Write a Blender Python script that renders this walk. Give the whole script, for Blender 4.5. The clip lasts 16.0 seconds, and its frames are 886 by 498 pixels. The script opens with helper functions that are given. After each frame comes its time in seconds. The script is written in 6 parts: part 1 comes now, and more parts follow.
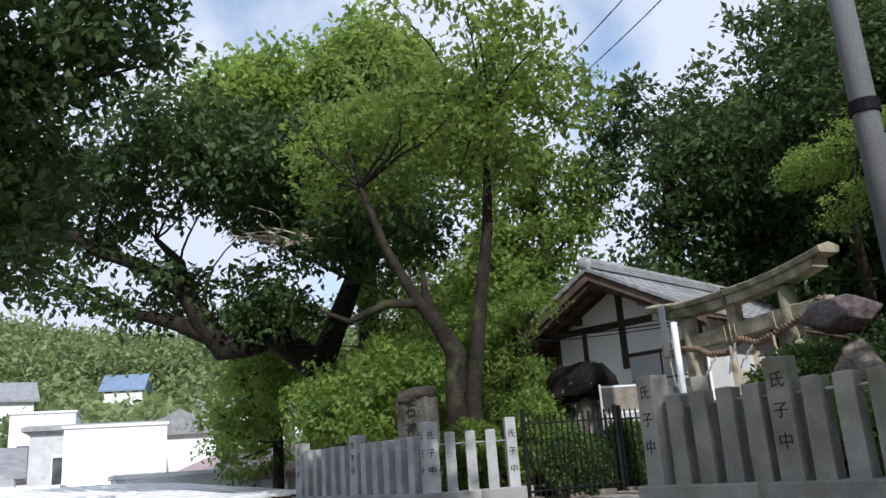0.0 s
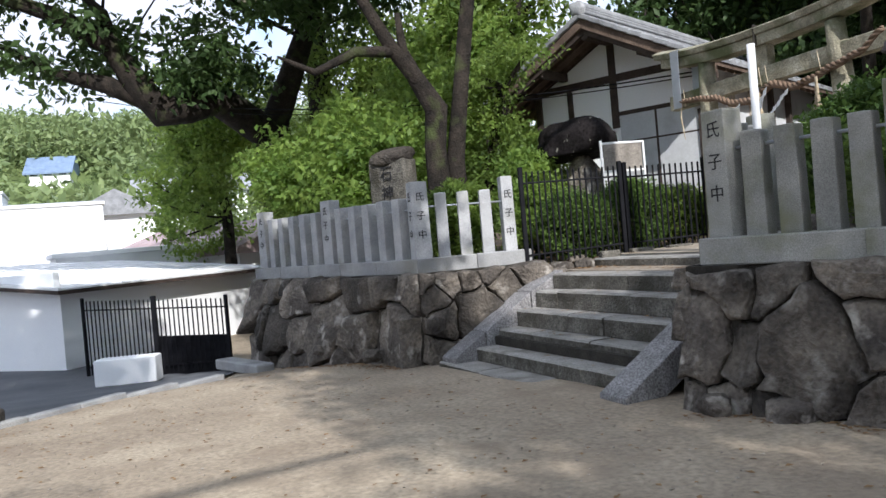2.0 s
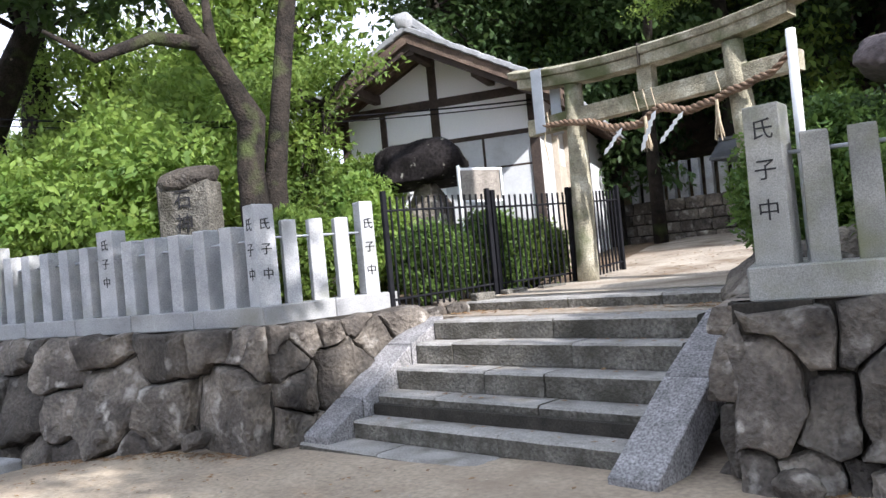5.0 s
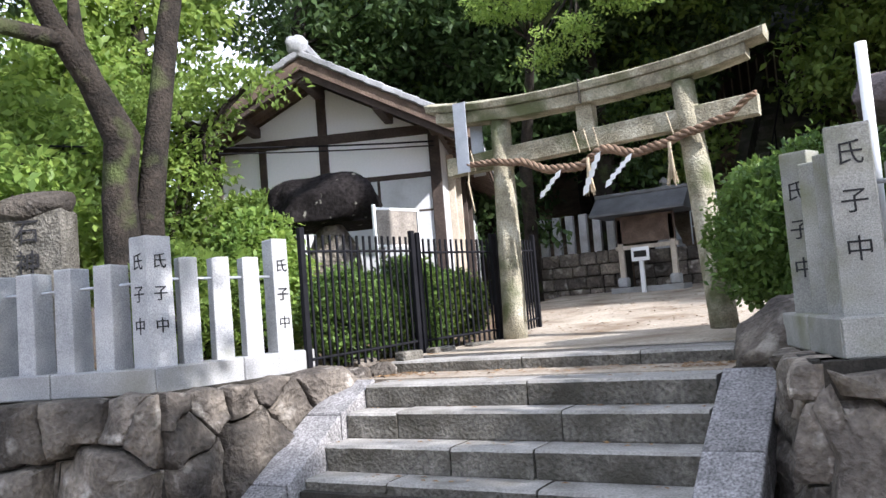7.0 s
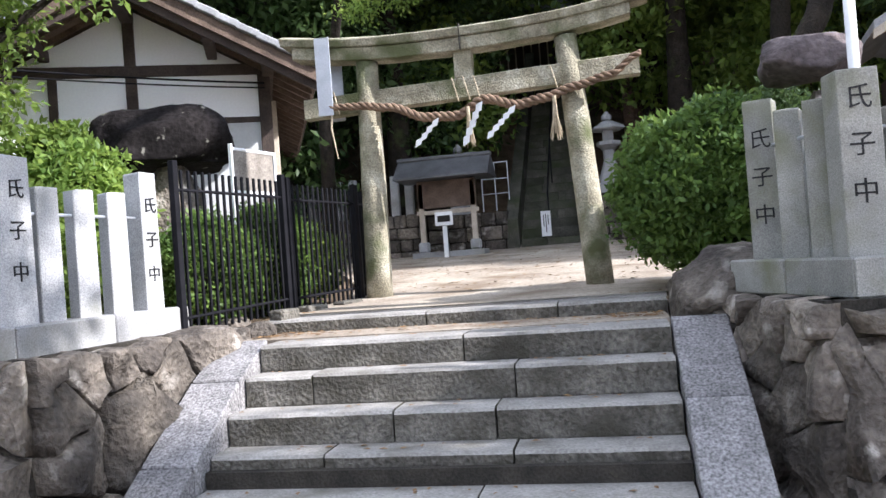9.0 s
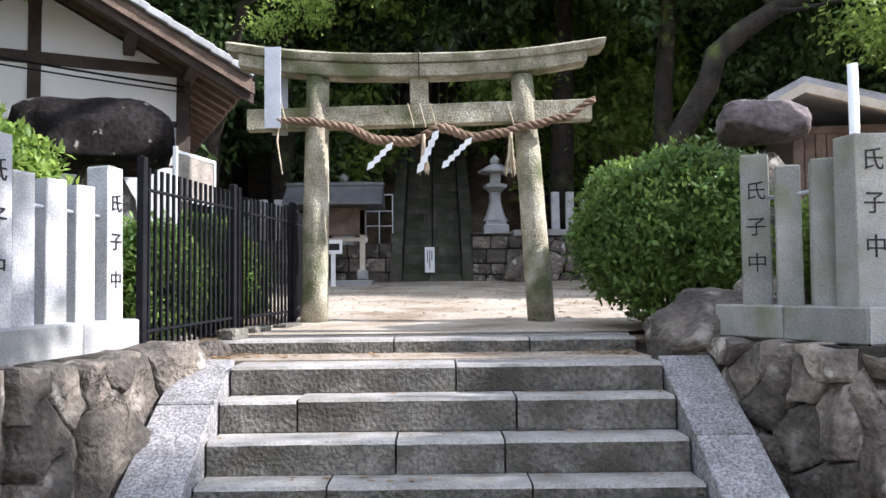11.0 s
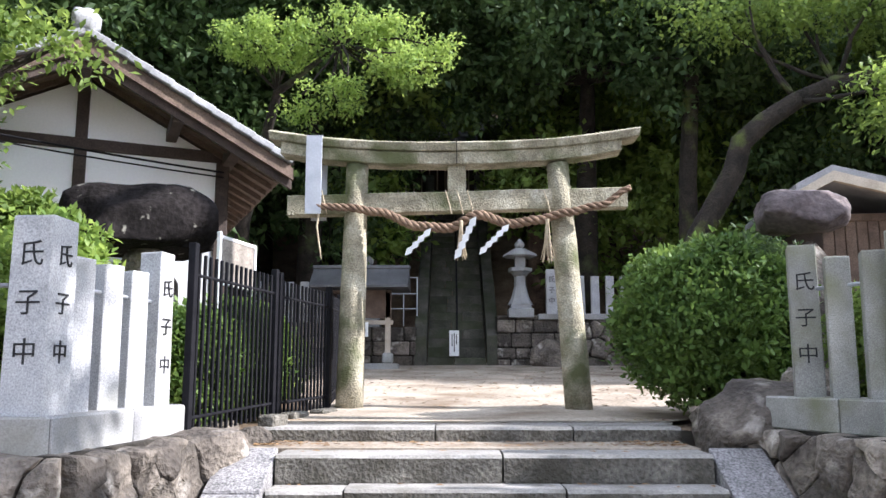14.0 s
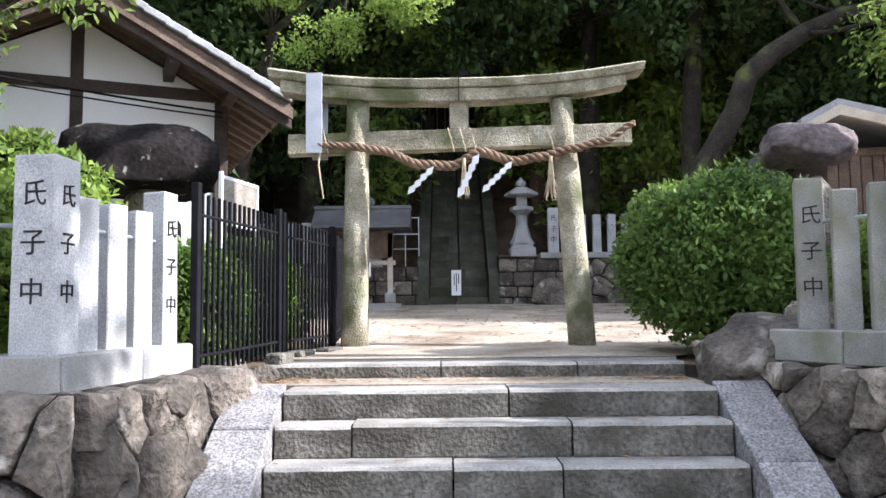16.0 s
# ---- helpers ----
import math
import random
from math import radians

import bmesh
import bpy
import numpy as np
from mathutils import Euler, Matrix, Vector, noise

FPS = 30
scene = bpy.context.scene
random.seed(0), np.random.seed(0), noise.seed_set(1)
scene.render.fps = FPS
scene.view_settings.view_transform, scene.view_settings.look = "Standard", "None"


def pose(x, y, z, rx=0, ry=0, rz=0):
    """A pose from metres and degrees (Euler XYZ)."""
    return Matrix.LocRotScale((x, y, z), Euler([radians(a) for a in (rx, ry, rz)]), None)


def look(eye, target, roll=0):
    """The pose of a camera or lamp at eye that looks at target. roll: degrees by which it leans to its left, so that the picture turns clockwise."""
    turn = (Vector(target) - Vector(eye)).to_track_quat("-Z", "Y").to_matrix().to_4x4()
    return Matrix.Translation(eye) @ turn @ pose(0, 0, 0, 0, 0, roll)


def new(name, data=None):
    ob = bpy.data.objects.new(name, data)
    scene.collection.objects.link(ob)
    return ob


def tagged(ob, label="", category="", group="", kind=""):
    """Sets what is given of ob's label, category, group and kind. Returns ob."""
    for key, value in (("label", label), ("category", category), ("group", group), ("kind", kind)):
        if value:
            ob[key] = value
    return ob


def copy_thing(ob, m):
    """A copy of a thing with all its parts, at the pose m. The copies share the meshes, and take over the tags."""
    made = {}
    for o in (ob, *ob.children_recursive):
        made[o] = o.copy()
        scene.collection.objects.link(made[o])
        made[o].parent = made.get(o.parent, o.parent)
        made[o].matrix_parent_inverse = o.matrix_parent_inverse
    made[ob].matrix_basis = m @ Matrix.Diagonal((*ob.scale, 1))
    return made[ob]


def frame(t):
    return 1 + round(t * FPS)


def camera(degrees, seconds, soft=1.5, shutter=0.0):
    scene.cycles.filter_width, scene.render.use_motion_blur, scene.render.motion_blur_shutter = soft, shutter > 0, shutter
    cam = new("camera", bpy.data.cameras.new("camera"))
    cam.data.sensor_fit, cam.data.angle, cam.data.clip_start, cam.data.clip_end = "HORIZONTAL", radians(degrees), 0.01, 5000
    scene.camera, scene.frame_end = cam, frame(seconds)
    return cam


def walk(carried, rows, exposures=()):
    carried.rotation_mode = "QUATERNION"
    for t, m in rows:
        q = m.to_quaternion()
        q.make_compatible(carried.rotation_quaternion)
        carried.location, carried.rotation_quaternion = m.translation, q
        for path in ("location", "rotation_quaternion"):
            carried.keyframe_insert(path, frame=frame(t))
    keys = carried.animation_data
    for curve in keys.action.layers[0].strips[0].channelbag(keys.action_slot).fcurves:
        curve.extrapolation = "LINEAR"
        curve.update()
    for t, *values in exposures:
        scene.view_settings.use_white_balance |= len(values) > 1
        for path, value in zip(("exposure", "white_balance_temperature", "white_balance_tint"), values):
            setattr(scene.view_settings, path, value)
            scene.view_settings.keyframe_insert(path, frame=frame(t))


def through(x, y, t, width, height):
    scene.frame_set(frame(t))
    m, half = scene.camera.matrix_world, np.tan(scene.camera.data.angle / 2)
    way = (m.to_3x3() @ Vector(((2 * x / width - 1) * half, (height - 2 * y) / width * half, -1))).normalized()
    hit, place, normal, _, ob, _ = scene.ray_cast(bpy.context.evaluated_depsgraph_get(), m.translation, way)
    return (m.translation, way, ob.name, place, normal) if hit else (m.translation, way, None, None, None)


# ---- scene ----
cam = camera(57.6, 16.0)
PATH = [
    (0, (-0.589, 0.439, 1.356), (-2.391, 1.135, 1.876), -4.1),
    (0.5, (-0.907, 0.395, 1.311), (-2.776, 1.045, 1.606), -4.1),
    (1, (-1.313, 0.261, 1.277), (-3.186, 0.944, 1.433), -4.5),
    (1.5, (-1.749, 0.212, 1.271), (-3.607, 0.95, 1.329), -4.7),
    (2, (-2.261, 0.308, 1.232), (-4.08, 1.14, 1.208), -5.0),
    (2.5, (-2.711, 0.251, 1.232), (-4.439, 1.254, 1.145), -4.7),
    (3, (-3.211, 0.364, 1.227), (-4.849, 1.51, 1.158), -4.5),
    (3.2, (-3.398, 0.336, 1.209), (-4.993, 1.542, 1.171), -4.0),
    (5.5, (-5.388, -0.075, 1.271), (-6.749, 1.389, 1.329), -5.7),
    (6, (-5.805, -0.012, 1.272), (-7.125, 1.485, 1.401), -5.2),
    (6.5, (-6.313, 0.33, 1.273), (-7.513, 1.922, 1.437), -4.6),
    (7, (-6.625, 0.26, 1.264), (-7.645, 1.974, 1.412), -4.7),
    (7.5, (-7.001, 0.191, 1.229), (-7.822, 2.012, 1.337), -4.7),
    (8, (-7.41, 0.253, 1.189), (-8.067, 2.14, 1.257), -4.8),
    (8.5, (-7.79, 0.281, 1.186), (-8.328, 2.207, 1.225), -4.7),
    (9, (-8.178, 0.311, 1.199), (-8.583, 2.269, 1.229), -4.3),
    (9.5, (-8.498, 0.394, 1.17), (-8.783, 2.373, 1.223), -3.8),
    (9.7, (-8.572, 0.326, 1.206), (-8.813, 2.31, 1.26), -2.8),
    (11.8, (-9.542, 0.45, 1.162), (-9.46, 2.444, 1.294), -1.0),
    (12, (-9.461, 0.515, 1.216), (-9.403, 2.509, 1.356), -0.9),
    (12.5, (-9.515, 0.388, 1.239), (-9.48, 2.374, 1.474), -0.8),
    (13, (-9.521, 0.305, 1.223), (-9.516, 2.275, 1.571), -0.4),
    (13.5, (-9.496, 0.307, 1.229), (-9.515, 2.265, 1.636), -0.1),
    (14, (-9.508, 0.329, 1.217), (-9.525, 2.306, 1.52), -0.0),
    (14.5, (-9.511, 0.338, 1.213), (-9.528, 2.321, 1.476), 0.1),
    (15, (-9.524, 0.345, 1.216), (-9.539, 2.332, 1.447), 0.0),
    (15.5, (-9.531, 0.357, 1.209), (-9.548, 2.347, 1.404), -0.2),
    (16, (-9.538, 0.354, 1.194), (-9.556, 2.348, 1.352), -0.6),
]
walk(cam, [(t, look(eye, target, roll)) for t, eye, target, roll in PATH], exposures=[(0, -0.25, 5950, 12), (1, -0.06, 5950, 12), (2, 0.22, 5950, 12), (3.2, 0.68, 5950, 13), (6, 1.1, 5900, 15), (12, 1.33, 5900, 16), (16, 1.44, 5900, 16)])

# ---- world, sun, exposure ----
scene.view_settings.exposure = 0.0
world = bpy.data.worlds.new("sky")
scene.world = world
world.use_nodes = True
SUN = Vector((0.83, -0.09, 0.585)).normalized()
wn = world.node_tree
sky = wn.nodes.new("ShaderNodeTexSky")
sky.sky_type = 'NISHITA'
sky.sun_disc = False
sky.sun_elevation = math.asin(SUN.z)
sky.sun_rotation = math.atan2(SUN.x, SUN.y)
# broken white cloud over the blue, evenly spread round the sky
geo = wn.nodes.new("ShaderNodeTexCoord")
cl = wn.nodes.new("ShaderNodeTexNoise")
cl.inputs["Scale"].default_value = 3.2
cl.inputs["Detail"].default_value = 6
wn.links.new(geo.outputs["Generated"], cl.inputs["Vector"])
cr = wn.nodes.new("ShaderNodeValToRGB")
cr.color_ramp.elements[0].position = 0.31
cr.color_ramp.elements[1].position = 0.47
cr.color_ramp.elements[0].color = (0.06, 0.06, 0.06, 1)
wn.links.new(cl.outputs["Fac"], cr.inputs["Fac"])
mixc = wn.nodes.new("ShaderNodeMix")
mixc.data_type = 'RGBA'
wn.links.new(cr.outputs["Color"], mixc.inputs["Factor"])
blue = wn.nodes.new("ShaderNodeMix")
blue.data_type, blue.blend_type = 'RGBA', 'MULTIPLY'
blue.inputs["Factor"].default_value = 1
blue.inputs["B"].default_value = (2.1, 2.9, 3.0, 1)
wn.links.new(sky.outputs["Color"], blue.inputs["A"])
wn.links.new(blue.outputs["Result"], mixc.inputs["A"])
mixc.inputs["B"].default_value = (13.0, 13.6, 15.0, 1)
wn.links.new(mixc.outputs["Result"], wn.nodes["Background"].inputs["Color"])
wn.nodes["Background"].inputs["Strength"].default_value = 0.073
sun = new("sun", bpy.data.lights.new("sun", 'SUN'))
sun.data.energy = 5.0
sun.data.angle = radians(0.6)
sun.data.color = (1.0, 0.94, 0.84)
sun.matrix_world = look(SUN * 50, (0, 0, 0))


# ---- materials ----
def material(name, stops, scale=4.0, rough=0.85, bump=0.3, fine=40.0, metal=0.0, piece=0.0, stain=None, detail=6.0, spec=0.3, fine_amount=0.35, depth=0.02, crack=0.0):
    """A noise-coloured surface: stops are (position, colour) of a coarse noise; a fine noise modulates it; stain is (colour, scale, low, high)."""
    m = bpy.data.materials.new(name)
    m.use_nodes = True
    n, l = m.node_tree.nodes, m.node_tree.links
    b = n["Principled BSDF"]
    b.inputs["Roughness"].default_value = rough
    b.inputs["Metallic"].default_value = metal
    b.inputs["Specular IOR Level"].default_value = spec
    tc = n.new("ShaderNodeTexCoord")
    at = tc.outputs["Object"]
    if piece:
        oi = n.new("ShaderNodeObjectInfo")
        ad = n.new("ShaderNodeVectorMath")
        ad.operation = 'MULTIPLY_ADD'
        ad.inputs[1].default_value = (37, 61, 23)
        cb = n.new("ShaderNodeCombineXYZ")
        for k in range(3):
            l.new(oi.outputs["Random"], cb.inputs[k])
        l.new(cb.outputs[0], ad.inputs[0])
        l.new(at, ad.inputs[2])
        at = ad.outputs[0]
    a = n.new("ShaderNodeTexNoise")
    a.inputs["Scale"].default_value = scale
    a.inputs["Detail"].default_value = detail
    l.new(at, a.inputs["Vector"])
    r = n.new("ShaderNodeValToRGB")
    e = r.color_ramp.elements
    e[0].position, e[0].color = stops[0][0], (*stops[0][1], 1)
    e[1].position, e[1].color = stops[-1][0], (*stops[-1][1], 1)
    for p, c in stops[1:-1]:
        x = e.new(p)
        x.color = (*c, 1)
    l.new(a.outputs["Fac"], r.inputs["Fac"])
    f = n.new("ShaderNodeTexNoise")
    f.inputs["Scale"].default_value = fine
    f.inputs["Detail"].default_value = 3
    l.new(at, f.inputs["Vector"])
    mr = n.new("ShaderNodeMapRange")
    mr.inputs[1].default_value, mr.inputs[2].default_value = 0.3, 0.7
    mr.inputs[3].default_value, mr.inputs[4].default_value = 1 - fine_amount, 1 + fine_amount
    l.new(f.outputs["Fac"], mr.inputs[0])
    mu = n.new("ShaderNodeMix")
    mu.data_type, mu.blend_type = 'RGBA', 'MULTIPLY'
    mu.inputs["Factor"].default_value = 1
    l.new(r.outputs["Color"], mu.inputs["A"])
    l.new(mr.outputs[0], mu.inputs["B"])
    out = mu.outputs["Result"]
    if stain:
        col, sc, lo, hi = stain
        s = n.new("ShaderNodeTexNoise")
        s.inputs["Scale"].default_value = sc
        s.inputs["Detail"].default_value = 5
        l.new(at, s.inputs["Vector"])
        sr = n.new("ShaderNodeMapRange")
        sr.inputs[1].default_value, sr.inputs[2].default_value = lo, hi
        l.new(s.outputs["Fac"], sr.inputs[0])
        mx = n.new("ShaderNodeMix")
        mx.data_type = 'RGBA'
        l.new(sr.outputs[0], mx.inputs["Factor"])
        l.new(out, mx.inputs["A"])
        mx.inputs["B"].default_value = (*col, 1)
        out = mx.outputs["Result"]
    if piece:
        hv = n.new("ShaderNodeHueSaturation")
        pr = n.new("ShaderNodeMapRange")
        pr.inputs[3].default_value, pr.inputs[4].default_value = 1 - piece, 1 + piece
        l.new(oi.outputs["Random"], pr.inputs[0])
        l.new(pr.outputs[0], hv.inputs["Value"])
        l.new(out, hv.inputs["Color"])
        out = hv.outputs["Color"]
    l.new(out, b.inputs["Base Color"])
    height = None
    if crack:
        # broken facets: a warped cell pattern adds relief and darkens the seams
        wv = n.new("ShaderNodeVectorMath")
        wv.operation = 'MULTIPLY_ADD'
        wv.inputs[1].default_value = (0.5, 0.5, 0.5)
        l.new(a.outputs["Color"], wv.inputs[0])
        l.new(at, wv.inputs[2])
        vo = n.new("ShaderNodeTexVoronoi")
        vo.feature = 'DISTANCE_TO_EDGE'
        vo.inputs["Scale"].default_value = crack
        l.new(wv.outputs[0], vo.inputs["Vector"])
        vr = n.new("ShaderNodeMapRange")
        vr.inputs[2].default_value = 0.05
        l.new(vo.outputs["Distance"], vr.inputs[0])
        vm = n.new("ShaderNodeMapRange")
        vm.inputs[3].default_value = 0.72
        l.new(vr.outputs[0], vm.inputs[0])
        cm = n.new("ShaderNodeMix")
        cm.data_type, cm.blend_type = 'RGBA', 'MULTIPLY'
        cm.inputs["Factor"].default_value = 1
        l.new(out, cm.inputs["A"])
        l.new(vm.outputs[0], cm.inputs["B"])
        l.new(cm.outputs["Result"], b.inputs["Base Color"])
        height = vr.outputs[0]
    if bump:
        ma = n.new("ShaderNodeMath")
        ma.operation = 'ADD'
        l.new(a.outputs["Fac"], ma.inputs[0])
        l.new(f.outputs["Fac"], ma.inputs[1])
        if height:
            mc = n.new("ShaderNodeMath")
            mc.operation = 'MULTIPLY_ADD'
            mc.inputs[1].default_value = 0.14
            l.new(height, mc.inputs[0])
            l.new(ma.outputs[0], mc.inputs[2])
            ma = mc
        bp = n.new("ShaderNodeBump")
        bp.inputs["Strength"].default_value = bump
        bp.inputs["Distance"].default_value = depth
        l.new(ma.outputs[0], bp.inputs["Height"])
        l.new(bp.outputs[0], b.inputs["Normal"])
    return m


def leaf_material(name, dark, light, through=0.35):
    m = bpy.data.materials.new(name)
    m.use_nodes = True
    n, l = m.node_tree.nodes, m.node_tree.links
    b = n["Principled BSDF"]
    b.inputs["Roughness"].default_value = 0.5
    b.inputs["Specular IOR Level"].default_value = 0.25
    g = n.new("ShaderNodeNewGeometry")
    r = n.new("ShaderNodeValToRGB")
    r.color_ramp.elements[0].color = (*dark, 1)
    r.color_ramp.elements[1].color = (*light, 1)
    tc = n.new("ShaderNodeTexCoord")
    nz = n.new("ShaderNodeTexNoise")
    nz.inputs["Scale"].default_value = 0.9
    l.new(tc.outputs["Object"], nz.inputs["Vector"])
    ma = n.new("ShaderNodeMath")
    ma.operation = 'MULTIPLY_ADD'
    ma.inputs[1].default_value = 0.5
    l.new(g.outputs["Random Per Island"], ma.inputs[0])
    sb = n.new("ShaderNodeMapRange")
    sb.inputs[1].default_value, sb.inputs[2].default_value, sb.inputs[4].default_value = 0.3, 0.7, 0.5
    l.new(nz.outputs["Fac"], sb.inputs[0])
    l.new(sb.outputs[0], ma.inputs[2])
    l.new(ma.outputs[0], r.inputs["Fac"])
    l.new(r.outputs["Color"], b.inputs["Base Color"])
    t = n.new("ShaderNodeBsdfTranslucent")
    hv = n.new("ShaderNodeHueSaturation")
    hv.inputs["Value"].default_value = 1.7
    hv.inputs["Hue"].default_value = 0.48
    l.new(r.outputs["Color"], hv.inputs["Color"])
    l.new(hv.outputs["Color"], t.inputs["Color"])
    mx = n.new("ShaderNodeMixShader")
    mx.inputs[0].default_value = through
    l.new(b.outputs[0], mx.inputs[1])
    l.new(t.outputs[0], mx.inputs[2])
    l.new(mx.outputs[0], n["Material Output"].inputs["Surface"])
    return m


GRANITE = material("granite_posts", [(0.3, (0.30, 0.305, 0.315)), (0.7, (0.43, 0.43, 0.435))], 5, 0.82, 0.35, 110, piece=0.1, fine_amount=0.3, stain=((0.24, 0.24, 0.20), 2.2, 0.56, 0.82), depth=0.005)
GRANITE_MOSSY = material("mossy_granite", [(0.3, (0.20, 0.20, 0.187)), (0.7, (0.325, 0.32, 0.30))], 3, 0.85, 0.3, 130, piece=0.1, fine_amount=0.28, stain=((0.15, 0.155, 0.085), 2.6, 0.48, 0.74), depth=0.007, detail=9)
GRANITE_CURB = material("granite_curb", [(0.3, (0.24, 0.24, 0.245)), (0.7, (0.37, 0.37, 0.365))], 2.5, 0.85, 0.25, 110, piece=0.08, fine_amount=0.25, stain=((0.18, 0.17, 0.14), 1.6, 0.5, 0.8), depth=0.006)
SPECKLED = material("hammered_granite", [(0.3, (0.16, 0.155, 0.155)), (0.7, (0.27, 0.26, 0.262))], 6, 0.85, 0.9, 60, piece=0.1, fine_amount=0.55, depth=0.01)
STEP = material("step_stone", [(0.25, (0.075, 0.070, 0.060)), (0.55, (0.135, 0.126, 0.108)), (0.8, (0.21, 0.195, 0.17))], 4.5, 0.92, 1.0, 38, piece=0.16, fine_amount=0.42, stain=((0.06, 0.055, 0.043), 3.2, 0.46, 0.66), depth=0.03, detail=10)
# paler than the riser stone: wear plus painted light on the treads
TREAD = material("worn_lit_tread_stone", [(0.25, (0.19, 0.18, 0.165)), (0.55, (0.28, 0.268, 0.25)), (0.8, (0.36, 0.345, 0.32))], 4.0, 0.88, 0.5, 60, piece=0.10, fine_amount=0.25, stain=((0.13, 0.12, 0.095), 2.6, 0.54, 0.76), depth=0.012, detail=9)
TORII = material("weathered_granite", [(0.25, (0.16, 0.145, 0.105)), (0.5, (0.31, 0.285, 0.21)), (0.75, (0.47, 0.445, 0.36))], 5, 0.9, 0.8, 60, fine_amount=0.32, stain=((0.105, 0.115, 0.055), 2.6, 0.5, 0.68), depth=0.018, detail=10)
ROCK = material("wall_rock", [(0.28, (0.045, 0.038, 0.033)), (0.45, (0.10, 0.086, 0.073)), (0.60, (0.165, 0.142, 0.118)), (0.74, (0.26, 0.225, 0.185))], 2.2, 0.85, 0.8, 26, piece=0.5, fine_amount=0.32, stain=((0.40, 0.37, 0.33), 4.5, 0.58, 0.72), depth=0.05, detail=12, crack=0.9)
# darker copy of the step stone: moss stain plus the wood's shade in colour
STEP_SHADED = material("mossy_shaded_step_stone", [(0.25, (0.045, 0.045, 0.036)), (0.55, (0.085, 0.082, 0.066)), (0.8, (0.14, 0.13, 0.11))], 3.5, 0.9, 0.8, 45, piece=0.2, fine_amount=0.3, stain=((0.04, 0.05, 0.022), 1.8, 0.45, 0.7), depth=0.02)
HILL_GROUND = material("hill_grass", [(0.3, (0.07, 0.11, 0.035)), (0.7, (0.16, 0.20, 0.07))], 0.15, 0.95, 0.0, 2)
BARK_MOSS = material("mossy_bark", [(0.3, (0.012, 0.010, 0.008)), (0.7, (0.036, 0.029, 0.022))], 4, 0.95, 0.9, 30, fine_amount=0.4, stain=((0.075, 0.095, 0.022), 2.0, 0.54, 0.68), depth=0.03)
ROCK_DARK = material("dark_rock", [(0.3, (0.008, 0.007, 0.007)), (0.7, (0.022, 0.019, 0.019))], 3, 0.9, 0.5, 24, fine_amount=0.4, stain=((0.22, 0.21, 0.18), 9, 0.66, 0.74), depth=0.02, spec=0.05)
ROCK_RED = material("reddish_rock", [(0.3, (0.06, 0.05, 0.052)), (0.7, (0.15, 0.12, 0.12))], 3, 0.85, 0.7, 20, fine_amount=0.35, depth=0.03)
JOINT = material("wall_joint", [(0.3, (0.022, 0.02, 0.017)), (0.7, (0.05, 0.044, 0.036))], 6, 1.0, 0.5, 60)
SAND = material("sandy_ground", [(0.25, (0.22, 0.175, 0.13)), (0.5, (0.31, 0.255, 0.19)), (0.75, (0.40, 0.335, 0.25))], 0.7, 0.95, 0.5, 24, fine_amount=0.22, stain=((0.24, 0.19, 0.14), 1.7, 0.5, 0.75), depth=0.02)
COURT = material("court_earth", [(0.25, (0.22, 0.18, 0.14)), (0.55, (0.34, 0.295, 0.24)), (0.8, (0.44, 0.39, 0.32))], 1.1, 0.95, 0.6, 30, fine_amount=0.28, stain=((0.17, 0.125, 0.085), 1.5, 0.5, 0.72), depth=0.015)
CONCRETE = material("path_concrete", [(0.3, (0.36, 0.35, 0.33)), (0.7, (0.48, 0.46, 0.43))], 1.4, 0.9, 0.25, 60, fine_amount=0.15, stain=((0.25, 0.22, 0.18), 2, 0.55, 0.8), depth=0.006)
ASPHALT = material("asphalt", [(0.3, (0.10, 0.105, 0.115)), (0.7, (0.15, 0.155, 0.165))], 1.1, 0.9, 0.35, 90, fine_amount=0.25, depth=0.006)
SOIL = material("leaf_soil", [(0.3, (0.10, 0.07, 0.045)), (0.7, (0.20, 0.145, 0.095))], 3, 1.0, 0.8, 30, fine_amount=0.4, depth=0.03)
PLASTER = material("white_plaster", [(0.3, (0.88, 0.89, 0.905)), (0.7, (0.92, 0.925, 0.93))], 1.2, 0.85, 0.06, 40, fine_amount=0.03, stain=((0.76, 0.76, 0.76), 1.3, 0.66, 0.92), depth=0.004)
# grey copy of the plaster; on the house it carries painted shade
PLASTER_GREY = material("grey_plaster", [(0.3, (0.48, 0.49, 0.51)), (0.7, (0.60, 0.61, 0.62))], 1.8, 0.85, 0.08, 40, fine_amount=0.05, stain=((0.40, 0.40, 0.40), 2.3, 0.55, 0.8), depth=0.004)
TIMBER = material("dark_timber", [(0.3, (0.035, 0.026, 0.022)), (0.7, (0.075, 0.055, 0.046))], 5, 0.7, 0.35, 60, fine_amount=0.3, depth=0.006)
TIMBER_BROWN = material("brown_timber", [(0.3, (0.075, 0.052, 0.04)), (0.7, (0.15, 0.108, 0.083))], 5, 0.75, 0.35, 60, fine_amount=0.3, piece=0.12, depth=0.006)
TIMBER_GREY = material("grey_timber", [(0.3, (0.17, 0.15, 0.13)), (0.7, (0.30, 0.27, 0.235))], 5, 0.8, 0.35, 60, fine_amount=0.3, depth=0.006)
TIMBER_PALE = material("pale_timber", [(0.3, (0.36, 0.31, 0.25)), (0.7, (0.50, 0.44, 0.36))], 5, 0.75, 0.3, 60, fine_amount=0.2, piece=0.1, depth=0.005)
